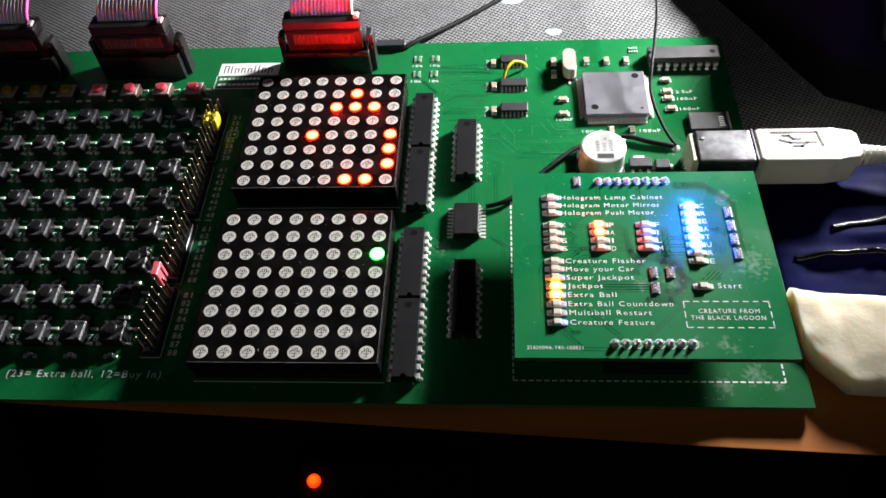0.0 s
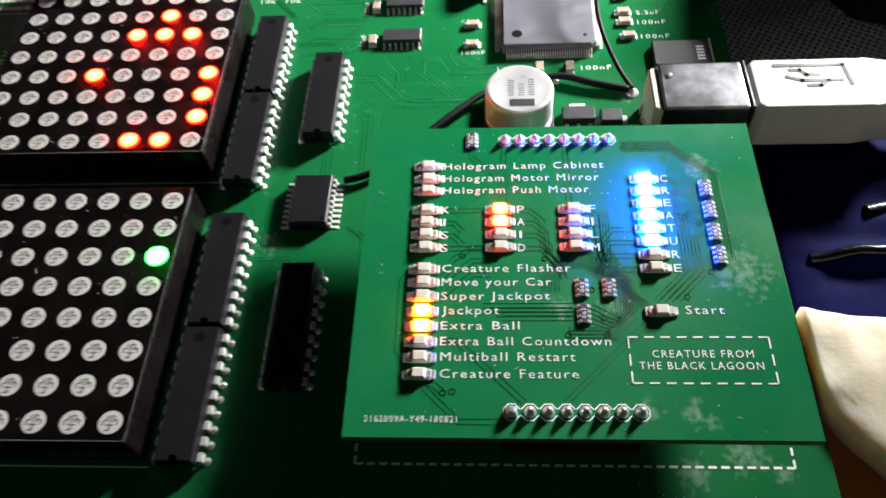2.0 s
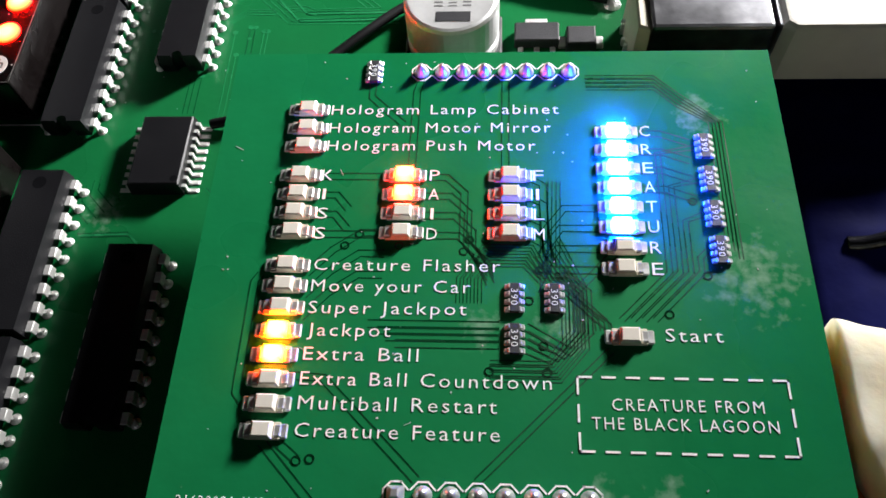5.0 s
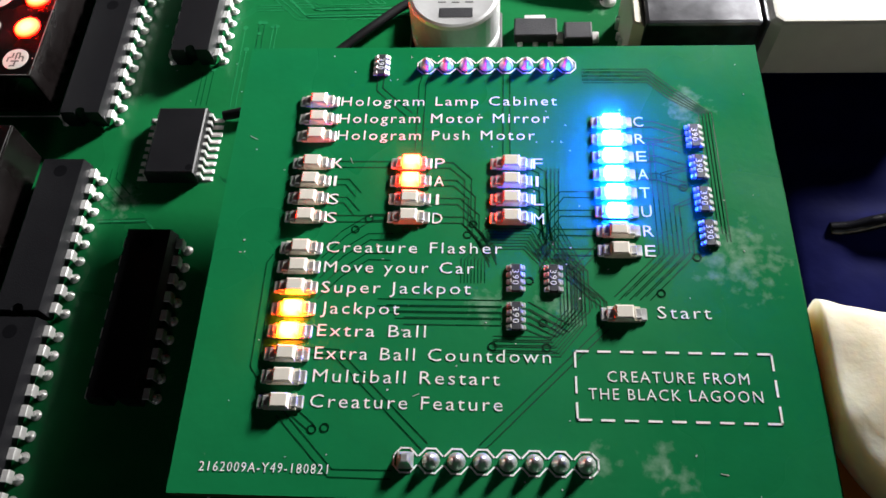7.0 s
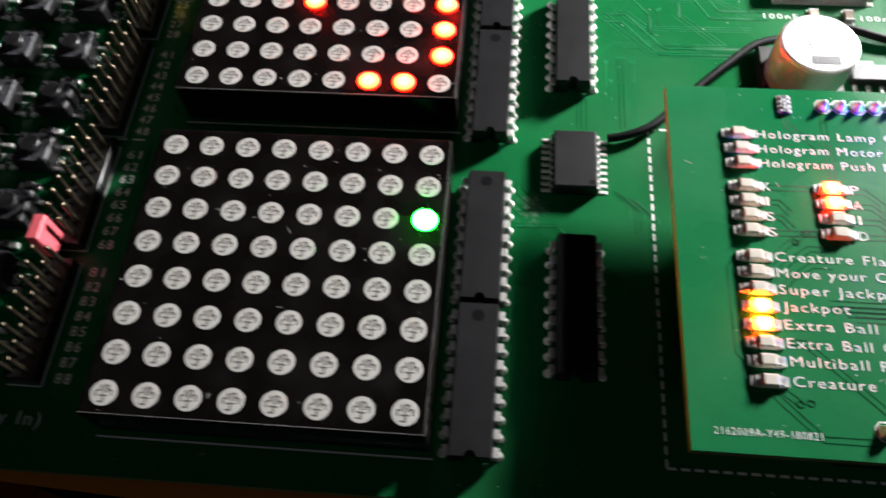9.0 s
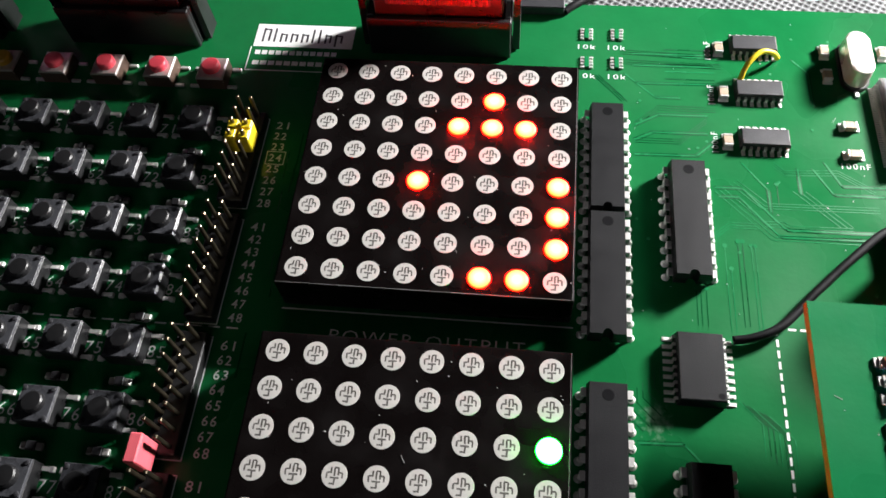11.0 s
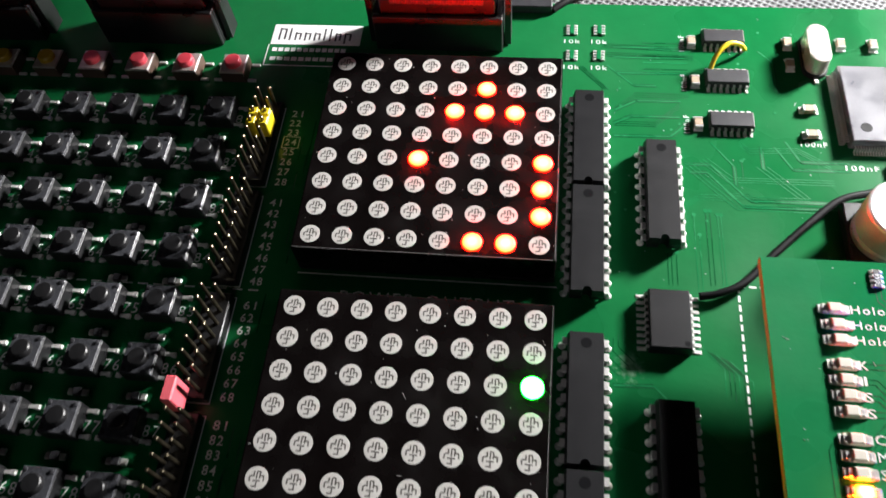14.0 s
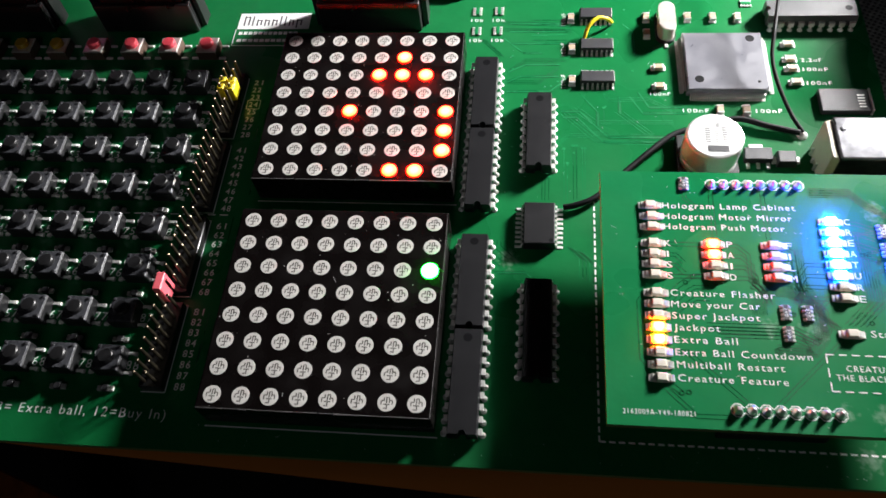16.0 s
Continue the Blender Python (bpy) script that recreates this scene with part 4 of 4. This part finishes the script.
sw = tact(-27.2, 88.7)
di = thing("signal_diode", -27.2, 88.7 - 5.9, 0, "tiny black diode with tinned ends below a switch", "diode", "key field diodes")
part("body", box(-0.75, 0.75, -0.7, 0.7, 0.1, 1.1, 0.12), EPOXY, di)
a = part("end_cap", box(0.7, 1.9, -0.6, 0.6, 0.02, 0.7, 0.15), TIN, di)
part("end_cap", None, None, di, turn=180, mesh=a.data)
for j in range(8):
    for i in range(8):
        if i or j:
            m = pose((-27.2 - 10.9 * i) * MM, (88.7 - 11.43 * j) * MM, 0)
            copy_thing(sw, m)
            copy_thing(di, m @ pose(0, -5.9 * MM, 0))


def push_button(x, mat, words):
    ob = thing("push_button", x, 101.4, 0, words, "button", "row of push buttons")
    part("body", box(-2.8, 2.8, -2.8, 2.8, 0.1, 3.0, 0.15), BROWN, ob)
    part("cover", prism([(-2.75, -2.75), (2.75, -2.75), (2.75, 2.75), (-2.75, 2.75)], 2.2, 3.3, 0.2), BUTTON_SHELL, ob)
    part("cap", lathe([(1.8, 3.3), (1.78, 4.3), (1.5, 4.6), (0.2, 4.65)], 20), mat, ob)
    a = part("leg", box(2.9, 4.8, -0.35, 0.35, 0.05, 0.6, 0.1), TIN, ob, at=(0, 2.25, 0))
    for at, tn in (((0, -2.25, 0), 0), ((0, 2.25, 0), 180), ((0, -2.25, 0), 180)):
        part("leg", None, None, ob, at=at, turn=tn, mesh=a.data)
    return ob


rb = push_button(-27.1, RED, "red push button with a steel top by the key field")
yb = push_button(-71.0, MUSTARD, "yellow push button with a steel top by the key field")
for x in (-38, -49, -60):
    copy_thing(rb, pose(x * MM, 101.4 * MM, 0))
for x in (-81.5, -91.5):
    copy_thing(yb, pose(x * MM, 101.4 * MM, 0))

# pin headers with jumpers
hd = thing("pin_header", -16.6, 90.4 - 3.5 * 2.54, 0, "double row of bare pins beside the key field", "pin header", "pin headers")
part("strip", box(-2.5, 2.5, -10.1, 10.1, 0.02, 2.5, 0.2), BLACK, hd)
first = None
for i in range(8):
    for s in (-1, 1):
        at = (1.27 * s, (i - 3.5) * 2.54, 0)
        if first is None:
            first = part("pin", box(-0.32, 0.32, -0.32, 0.32, 2.4, 8.3, 0.12), GOLD, hd, at=at)
        else:
            part("pin", None, None, hd, at=at, mesh=first.data)
for g in range(1, 4):
    copy_thing(hd, pose(-16.6 * MM, (90.4 - 3.5 * 2.54 - 22.86 * g) * MM, 0))


def jumper(x, y, mat, words, tall=4.0, split=True):
    ob = thing("jumper_cap", x, y, 2.5, words, "jumper", "jumper caps")
    bm = box(-0.98, 0.98, -2.2, 2.2, 0.0, tall, 0.2)
    for y0, y1 in ((-2.1, -0.25), (0.25, 2.1)) if split else ():
        box(-0.9, 0.9, y0, y1, tall - 0.1, tall + 0.5, 0.12, bm=bm)
    part("shell", bm, mat, ob)
    return ob


jy = jumper(-17.87, 84.1, YELLOW, "yellow jumper cap pushed onto two header pins")
copy_thing(jy, pose(-15.33 * MM, 84.1 * MM, 2.5 * MM))
jumper(-18.0, 25.0, PINK, "pink jumper cap pushed onto two header pins", 6.2, False)


# ---- ribbon connectors ----
def ribbon_connector(x, words, edge):
    ob = thing("ribbon_connector", x, 114.2, 0, words, "connector", "ribbon connectors")
    W2 = 14.0
    bm = box(-W2, W2, -4.6, -3.4, 0.1, 9.6, 0.2)
    box(-W2, W2, 3.4, 4.6, 0.1, 9.6, 0.2, bm=bm)
    box(-W2, -W2 + 1.4, -3.4, 3.4, 0.1, 9.6, 0.2, bm=bm)
    box(W2 - 1.4, W2, -3.4, 3.4, 0.1, 9.6, 0.2, bm=bm)
    box(-W2 + 1.4, W2 - 1.4, -3.4, 3.4, 0.1, 2.0, bm=bm)
    part("shroud", bm, BLACK, ob)
    part("socket", box(-12.4, 12.4, -3.0, 3.0, 2.0, 17.2, 0.3), BLACK, ob)
    part("cover_bar", box(-10.0, 10.0, -3.35, -3.02, 12.4, 16.6, 0.1), BROWN, ob, "brown insulation showing in the clamp")
    rib = None
    for k in range(16):
        rib = part("rib", box(-0.48, 0.48, -3.62, -3.36, 12.5, 16.5, 0.2) if rib is None else None, BROWN, ob, at=((k - 7.5) * 1.25, 0, 0), mesh=rib.data if rib else None)
    part("clamp", box(-12.6, 12.6, -3.2, 3.2, 17.8, 21.0, 0.6, seg=2), BLACK, ob)
    lat = prism([(-0.7, -2.2), (0.7, -2.2), (0.7, 2.2), (-0.7, 2.2)], 0.3, 14.5, 0.3, top=0.85)
    box(-1.5, 0.2, -2.2, 2.2, 13.2, 14.6, 0.2, bm=lat)
    a = part("latch", lat, BLACK, ob, at=(15.0, 0, 0))
    part("latch", None, None, ob, at=(-15.0, 0, 0), turn=180, mesh=a.data)
    part("clip", box(-0.9, 0.9, -1.4, 1.4, 21.0, 22.0, 0.3), TIN, ob, at=(11.3, -0.8, 0))
    for k in range(16):
        xx = (k - 7.5) * 1.27
        path = [(xx, -1.0, 17.5), (xx, 0.8, 21.4), (xx, 4.5, 24.5), (xx, 14, 28.5), (xx, 40, 35), (xx, 80, 38), (xx, 130, 26), (xx, 170, 2)]
        part("ribbon_wire", tube(path, 0.63, 8), edge if k == 15 else GREY_RIBBON, ob, smooth=True)
    return ob


rc = ribbon_connector(-46.4, "black ribbon connector with a grey cable and pink edge wire", PINK_WIRE)
copy_thing(rc, pose(-90.0 * MM, 114.2 * MM, 0))
ribbon_connector(17.6, "black ribbon connector with a grey cable behind the lit display", GREY_RIBBON)
bar = thing("edge_strip", 37, 123.4, 0, "short flat black strip at the back edge of the board", "connector")
part("body", box(-5.0, 5.0, -1.5, 1.8, 0.02, 2.2, 0.2), EPOXY, bar)


# ---- the plug-in lamp board ----
D = 12.96
lamp_board = thing("lamp_board", 0, 0, 0, "small green plug-in circuit board with rows of tiny lamps", "circuit board")
part("substrate", box(77.5, 142.5, -3.6, 53.4, D - 1.6, D - 0.06), FR4, lamp_board)
part("solder_mask", box(77.5, 142.5, -3.6, 53.4, D - 0.06, D), MASK2, lamp_board)
for nm, px, py in (("front", 101.0, 0.17), ("back", 100.8, 50.2)):
    part("socket_strip", box(px - 1.4, px + 7 * 2.54 + 1.4, py - 1.25, py + 1.25, 0.0, 8.5, 0.15), BLACK, lamp_board)
    part("spacer_strip", box(px - 1.3, px + 7 * 2.54 + 1.3, py - 1.25, py + 1.25, 8.5, D - 1.6, 0.15), BLACK, lamp_board)
    joint = lathe([(0.92, 0), (0.86, 0.25), (0.5, 0.9), (0.32, 1.35), (0.1, 1.42)], 14)
    square = prism([(-0.85, -0.85), (0.85, -0.85), (0.85, 0.85), (-0.85, 0.85)], 0, 1.3, 0.1, top=0.45)
    jm = None
    for i in range(8):
        at = (px + 2.54 * i, py, D + 0.01)
        if i == 0 and nm == "front":
            part("solder_joint", square, SOLDER, lamp_board, at=at)
            continue
        if jm is None:
            jm = part("solder_joint", joint, SOLDER, lamp_board, at=at, smooth=True).data
        else:
            part("solder_joint", None, None, lamp_board, at=at, mesh=jm)
    outline = {}
    for i in range(8):
        kind = 1 if i == 0 else 2 if i == 7 else 0
        bm = None
        if kind not in outline:
            bm = bmesh.new()
            o = [(1.24 * math.cos(a), 1.3 * math.sin(a)) for a in (math.pi / 8 + k * math.pi / 4 for k in range(8))]
            runs = (o[0:4], o[4:8]) if kind == 0 else (o[0:8],) if kind == 1 else (o[4:8] + o[0:4],)
            for run in runs:
                strip(run, 0.17, 0, 0.025, bm)
        ob = part("pad_outline", bm, SILK, lamp_board, at=(px + 2.54 * i, py, D + 0.035), mesh=outline.get(kind))
        outline[kind] = ob.data

DT0, DT1 = D + 0.004, D + 0.025
bm = bmesh.new()


def pair(path, gap=0.42, w=0.13):
    """The two dark mask edges on either side of a trace."""
    for s in (-1, 1):
        off = []
        for i, (x, y) in enumerate(path):
            a, b_ = path[max(i - 1, 0)], path[min(i + 1, len(path) - 1)]
            d = math.hypot(b_[0] - a[0], b_[1] - a[1]) or 1
            off.append((x - s * gap * (b_[1] - a[1]) / d, y + s * gap * (b_[0] - a[0]) / d))
        strip(off, w, DT0, DT1, bm)


for i in range(8):
    y = 41.0 - 2.5 * i
    pair([(121.0, y), (119.0 - 0.4 * i, y), (116.0 - 0.2 * i, y - 3), (116.5 - 0.2 * i, 26 - 0.4 * i)] if i > 3 else [(125.6, y), (128.5, y), (131.6, y - 1.2)])
for i in range(4):
    pair([(90.0, 35.1 - 2.5 * i), (97.4, 35.1 - 2.5 * i)] if i % 3 == 0 else [(90.2, 35.1 - 2.5 * i), (92.2, 35.1 - 2.5 * i), (93.6, 33.4 - 2.5 * i)])
    pair([(101.8, 35.0 - 2.5 * i), (104.5 + 0.5 * i, 35.0 - 2.5 * i), (106.5 + 0.5 * i, 33.0 - 2.5 * i), (106.5 + 0.5 * i, 27 - 0.6 * i), (109.5, 23.6 - 0.6 * i)])
    pair([(113.6, 35.0 - 2.5 * i), (115.2, 34.0 - 2.5 * i), (115.2 + 0.3 * i, 25.5 - 0.5 * i)])
    pair([(132.2, 25.9 + 4.4 * i), (131.4 - 1.1 * i, 25.1 + 4.4 * i), (131.4 - 1.1 * i, 23.4), (126.2 - 1.1 * i, 18.0)], 0.3)
    pair([(110.4, 15.0 + 0.7 * i), (100.0 - i, 15.0 + 0.7 * i)])
    pair([(113.2, 14.6 + 0.8 * i), (115.5 + 0.7 * i, 13.5 + 0.3 * i), (118.0 + 0.5 * i, 16.5), (118.0 + 0.5 * i, 21), (116.8, 22.6 + 0.3 * i)])
for i in range(8):
    y = 23.6 - 2.55 * i
    if i in (0, 1, 2):
        pair([(89.9, y - 0.8), (92.4, y + 2.0), (95.4, y + 4.2), (98.0, y + 4.2)])
pair([(87.8, 4.6), (93.6, -1.3), (99.6, -1.3)])
pair([(89.4, 4.6), (91.2, 3.2)])
pair([(86.4, 11.6), (93.0, 11.2), (102.8, 1.6)])
pair([(121.5, 14.6), (108.6, 1.6)], 0.35)
pair([(122.5, 25.5), (117.8, 20.4), (121.4, 17.2), (121.4, 16.8)])
pair([(100.8, 49.0), (100.4, 47.2), (100.4, 36.4)])
pair([(111.0, 48.8), (111.0, 36.4)])
pair([(95.0, 48.8), (95.0, 46.5), (99.0, 42.5)])
pair([(84.9, 22.6), (84.4, 21.8), (84.4, 9.5), (85.2, 8.6)])
for i in range(4):
    pair([(120.5, 49.4 - 0.6 * i), (128.5, 49.4 - 0.6 * i), (131, 46.8 - 0.6 * i), (135.6 - 0.4 * i, 42.6), (135.6 - 0.4 * i, 25.0 + i)], 0.2, 0.1)
for k in range(4):
    o = 0.75 * k
    pair([(109.6, 13.2 - o * 0.8), (115.6 + 0.4 * o, 13.2 - o * 0.8), (117.0 + o, 14.8), (117.0 + o, 21.6), (114.4 + o, 25.0 + o)], 0.2, 0.1)
    pair([(108.4 - o, 19.6), (108.4 - o, 22.4), (109.6 - 0.4 * o, 24.0 + o), (113.0 + 0.4 * o, 24.0 + o), (114.6 + 0.6 * o, 22.2)], 0.2, 0.1)
for o in (0, 0.9):
    pair([(121.3 - o, 16.8), (121.2 - o, 17.8), (116.5 - o, 22.6), (116.9 - o, 34.5)], 0.22, 0.1)
tagged(part("copper_layer", bm, TRACE_DARK, lamp_board), kind="stuff")
bm = bmesh.new()
for x, y in ((95.2, 27.6), (93.7, 26.2), (99.6, 26.2), (107.2, 27), (109, 27), (106.6, 25.6), (127.6, 18.6), (113.5, 19.9), (114.9, 15.0), (109.5, 12.2), (115.2, 12.2), (91.3, 3.0), (92.6, 3.2), (108.4, 24.6), (114.6, 23.4), (131.9, 23.0), (131.3, 32)):
    strip(ring(0.42, 12, x, y) + ring(0.42, 12, x, y)[:1], 0.14, DT0, DT1 + 0.02, bm)
tagged(part("via_field", bm, TRACE_DARK, lamp_board), kind="stuff")

DS = D + 0.035
for words, x0, x1, y in (("Hologram Lamp Cabinet", 90.3, 117.2, 44.6), ("Hologram Motor Mirror", 90.3, 116.2, 41.95), ("Hologram Push Motor", 90.3, 114.4, 39.4),
                         ("Creature Flasher", 90.6, 110.5, 23.9), ("Move your Car", 90.6, 107.4, 21.4), ("Super Jackpot", 90.6, 107.1, 18.9), ("Jackpot", 90.8, 99.4, 16.4), ("Extra Ball", 90.7, 102.4, 13.8),
                         ("Extra Ball Countdown", 90.7, 115.6, 11.2), ("Multiball Restart", 90.8, 110.3, 8.7), ("Creature Feature", 90.8, 110.6, 6.0), ("Start", 127.0, 132.6, 16.4),
                         ("CREATURE FROM", 121.3, 135.5, 9.2), ("THE BLACK LAGOON", 119.3, 136.6, 7.35), ("2162009A-Y49-180821", 80.4, 93.4, -0.9)):
    h = 1.0 if words[0] == "2" else 1.22 if words.isupper() else 1.45
    lettering(words, x0, y - h / 2, DS, x1 - x0, h, lamp_board)
for word, x, y0 in (("KISS", 90.2, 35.3), ("PAID", 102.5, 35.3), ("FILM", 114.1, 35.3), ("CREATURE", 126.3, 41.4)):
    for i, ch in enumerate(word):
        lettering(ch, x + (0.3 if ch == "I" else 0), y0 - 2.52 * i - 0.75, DS, 0.35 if ch == "I" else 1.15, 1.5, lamp_board)
part("dashed_frame", dashes([(118.1, 4.6), (138.1, 4.6), (138.1, 11.85), (118.1, 11.85), (118.1, 4.6)], 0.22, DS, DS + 0.03, bmesh.new(), 1.45, 0.95), SILK, lamp_board)
bm = bmesh.new()
for sx, sy, ux, uy in ((118.1, 4.6, 1, 1), (138.1, 4.6, -1, 1), (138.1, 11.85, -1, -1), (118.1, 11.85, 1, -1)):
    strip([(sx + 1.3 * ux, sy), (sx, sy), (sx, sy + 1.2 * uy)], 0.22, DS + 0.031, DS + 0.04, bm)
part("frame_corners", bm, SILK, lamp_board)


def small_lamp(x, y, lens, words):
    """A surface-mount lamp: white moulded block between tinned ends with a raised clear lens."""
    ob = thing("surface_mount_lamp", x, y, D, words, "led", "lamps on the plug-in board")
    part("base", box(-1.75, 1.75, -0.85, 0.85, 0.05, 0.45, 0.06), BEIGE, ob)
    part("lens", prism([(-1.05, -0.85), (1.05, -0.85), (1.05, 0.85), (-1.05, 0.85)], 0.45, 1.15, 0.15, top=0.9), lens, ob)
    end = box(1.15, 1.85, -0.6, 0.6, 0.05, 0.62, 0.12)
    box(1.7, 2.45, -0.75, 0.75, 0.01, 0.38, 0.14, bm=end)
    a = part("end_cap", end, SOLDER, ob)
    part("end_cap", None, None, ob, turn=180, mesh=a.data)
    return ob


OFF = "clear surface-mount lamp, unlit, between tinned ends"
off = small_lamp(87.6, 44.4, LENS, OFF)
blue = small_lamp(123.6, 41.1, BLUE_LIT, "surface-mount lamp glowing bright blue")
amber = small_lamp(87.8, 16.1, AMBER_LIT, "surface-mount lamp glowing amber")
redl = small_lamp(99.7, 35.1, RED_SMD_LIT, "surface-mount lamp glowing red-orange")
LEFT = (44.4, 41.7, 39.1, 35.1, 32.6, 30.2, 27.7, 23.6, 21.2, 18.7, 16.1, 13.5, 10.9, 8.4, 5.7)
for i, y in enumerate(LEFT):
    if i not in (0, 10):
        copy_thing(amber if i == 11 else off, pose(87.75 * MM, y * MM, D * MM))
for i in range(4):
    y = 35.1 - 2.47 * i
    copy_thing(off, pose(111.55 * MM, y * MM, D * MM))
    if i == 1:
        copy_thing(redl, pose(99.7 * MM, y * MM, D * MM))
    elif i > 1:
        copy_thing(off, pose(99.75 * MM, y * MM, D * MM))
for i in range(1, 8):
    copy_thing(blue if i < 6 else off, pose(123.5 * MM, (41.1 - 2.5 * i) * MM, D * MM))
copy_thing(off, pose(123.4 * MM, 16.0 * MM, D * MM))


def array(x, y, turn=0):
    ob = thing("resistor_array", x, y, D, "tiny black resistor array with eight tinned ends", "resistor", "resistor arrays on the plug-in board", turn)
    rbody = part("body", box(-0.48, 0.48, -1.62, 1.62, 0.03, 0.55, 0.06), EPOXY, ob)
    me = None
    for i in range(4):
        for s in (0, 180):
            at = (0, (i - 1.5) * 0.86, 0)
            if me is None:
                b_ = box(0.44, 0.72, -0.28, 0.28, 0.02, 0.57, 0.08)
                box(0.66, 1.05, -0.3, 0.3, 0.01, 0.34, 0.1, bm=b_)
                me = part("end_cap", b_, SOLDER, ob, at=at).data
            else:
                part("end_cap", None, None, ob, at=at, turn=s, mesh=me)
    lettering("390", -0.38 if turn == 0 else 0.3, 0.9, 0.565, 1.8, 0.75, rbody, turn=-90)
    return ob


ra = array(112.0, 20.1)
for x, y in ((116.1, 20.1), (112.0, 15.6), (133.3, 39.1), (133.35, 34.7), (133.4, 30.3), (133.5, 25.9)):
    copy_thing(ra, pose(x * MM, y * MM, D * MM))
copy_thing(ra, pose(95.0 * MM, 50.2 * MM, D * MM))


def dust(parent, x0, x1, y0, y1, z, n, seed):
    """Fine pale specks and hairs lying on a face."""
    r = random.Random(seed)
    bm = bmesh.new()
    for _ in range(n):
        x, y, a = r.uniform(x0, x1), r.uniform(y0, y1), r.uniform(0, math.pi)
        ln, w = (r.uniform(0.5, 1.3), 0.06) if r.random() < 0.1 else (r.uniform(0.08, 0.22), r.uniform(0.08, 0.16))
        strip([(x, y), (x + ln * math.cos(a), y + ln * math.sin(a))], w, z, z + 0.03, bm, 0.3)
    tagged(part("dust", bm, LINT, parent), kind="stuff")


dust(lamp_board, 79, 141, -2.5, 52.5, D + 0.03, 70, 5)
for display, seed in ((red_display, 6), (green_display, 7)):
    dust(display, -2.5, 44, -2.5, 44, 8.37, 38, seed)
dust(board, 52, 98, 50, 122, B0 + 0.045, 40, 8)
dust(board, -9, 140, -8, -4, B0 + 0.045, 30, 9)
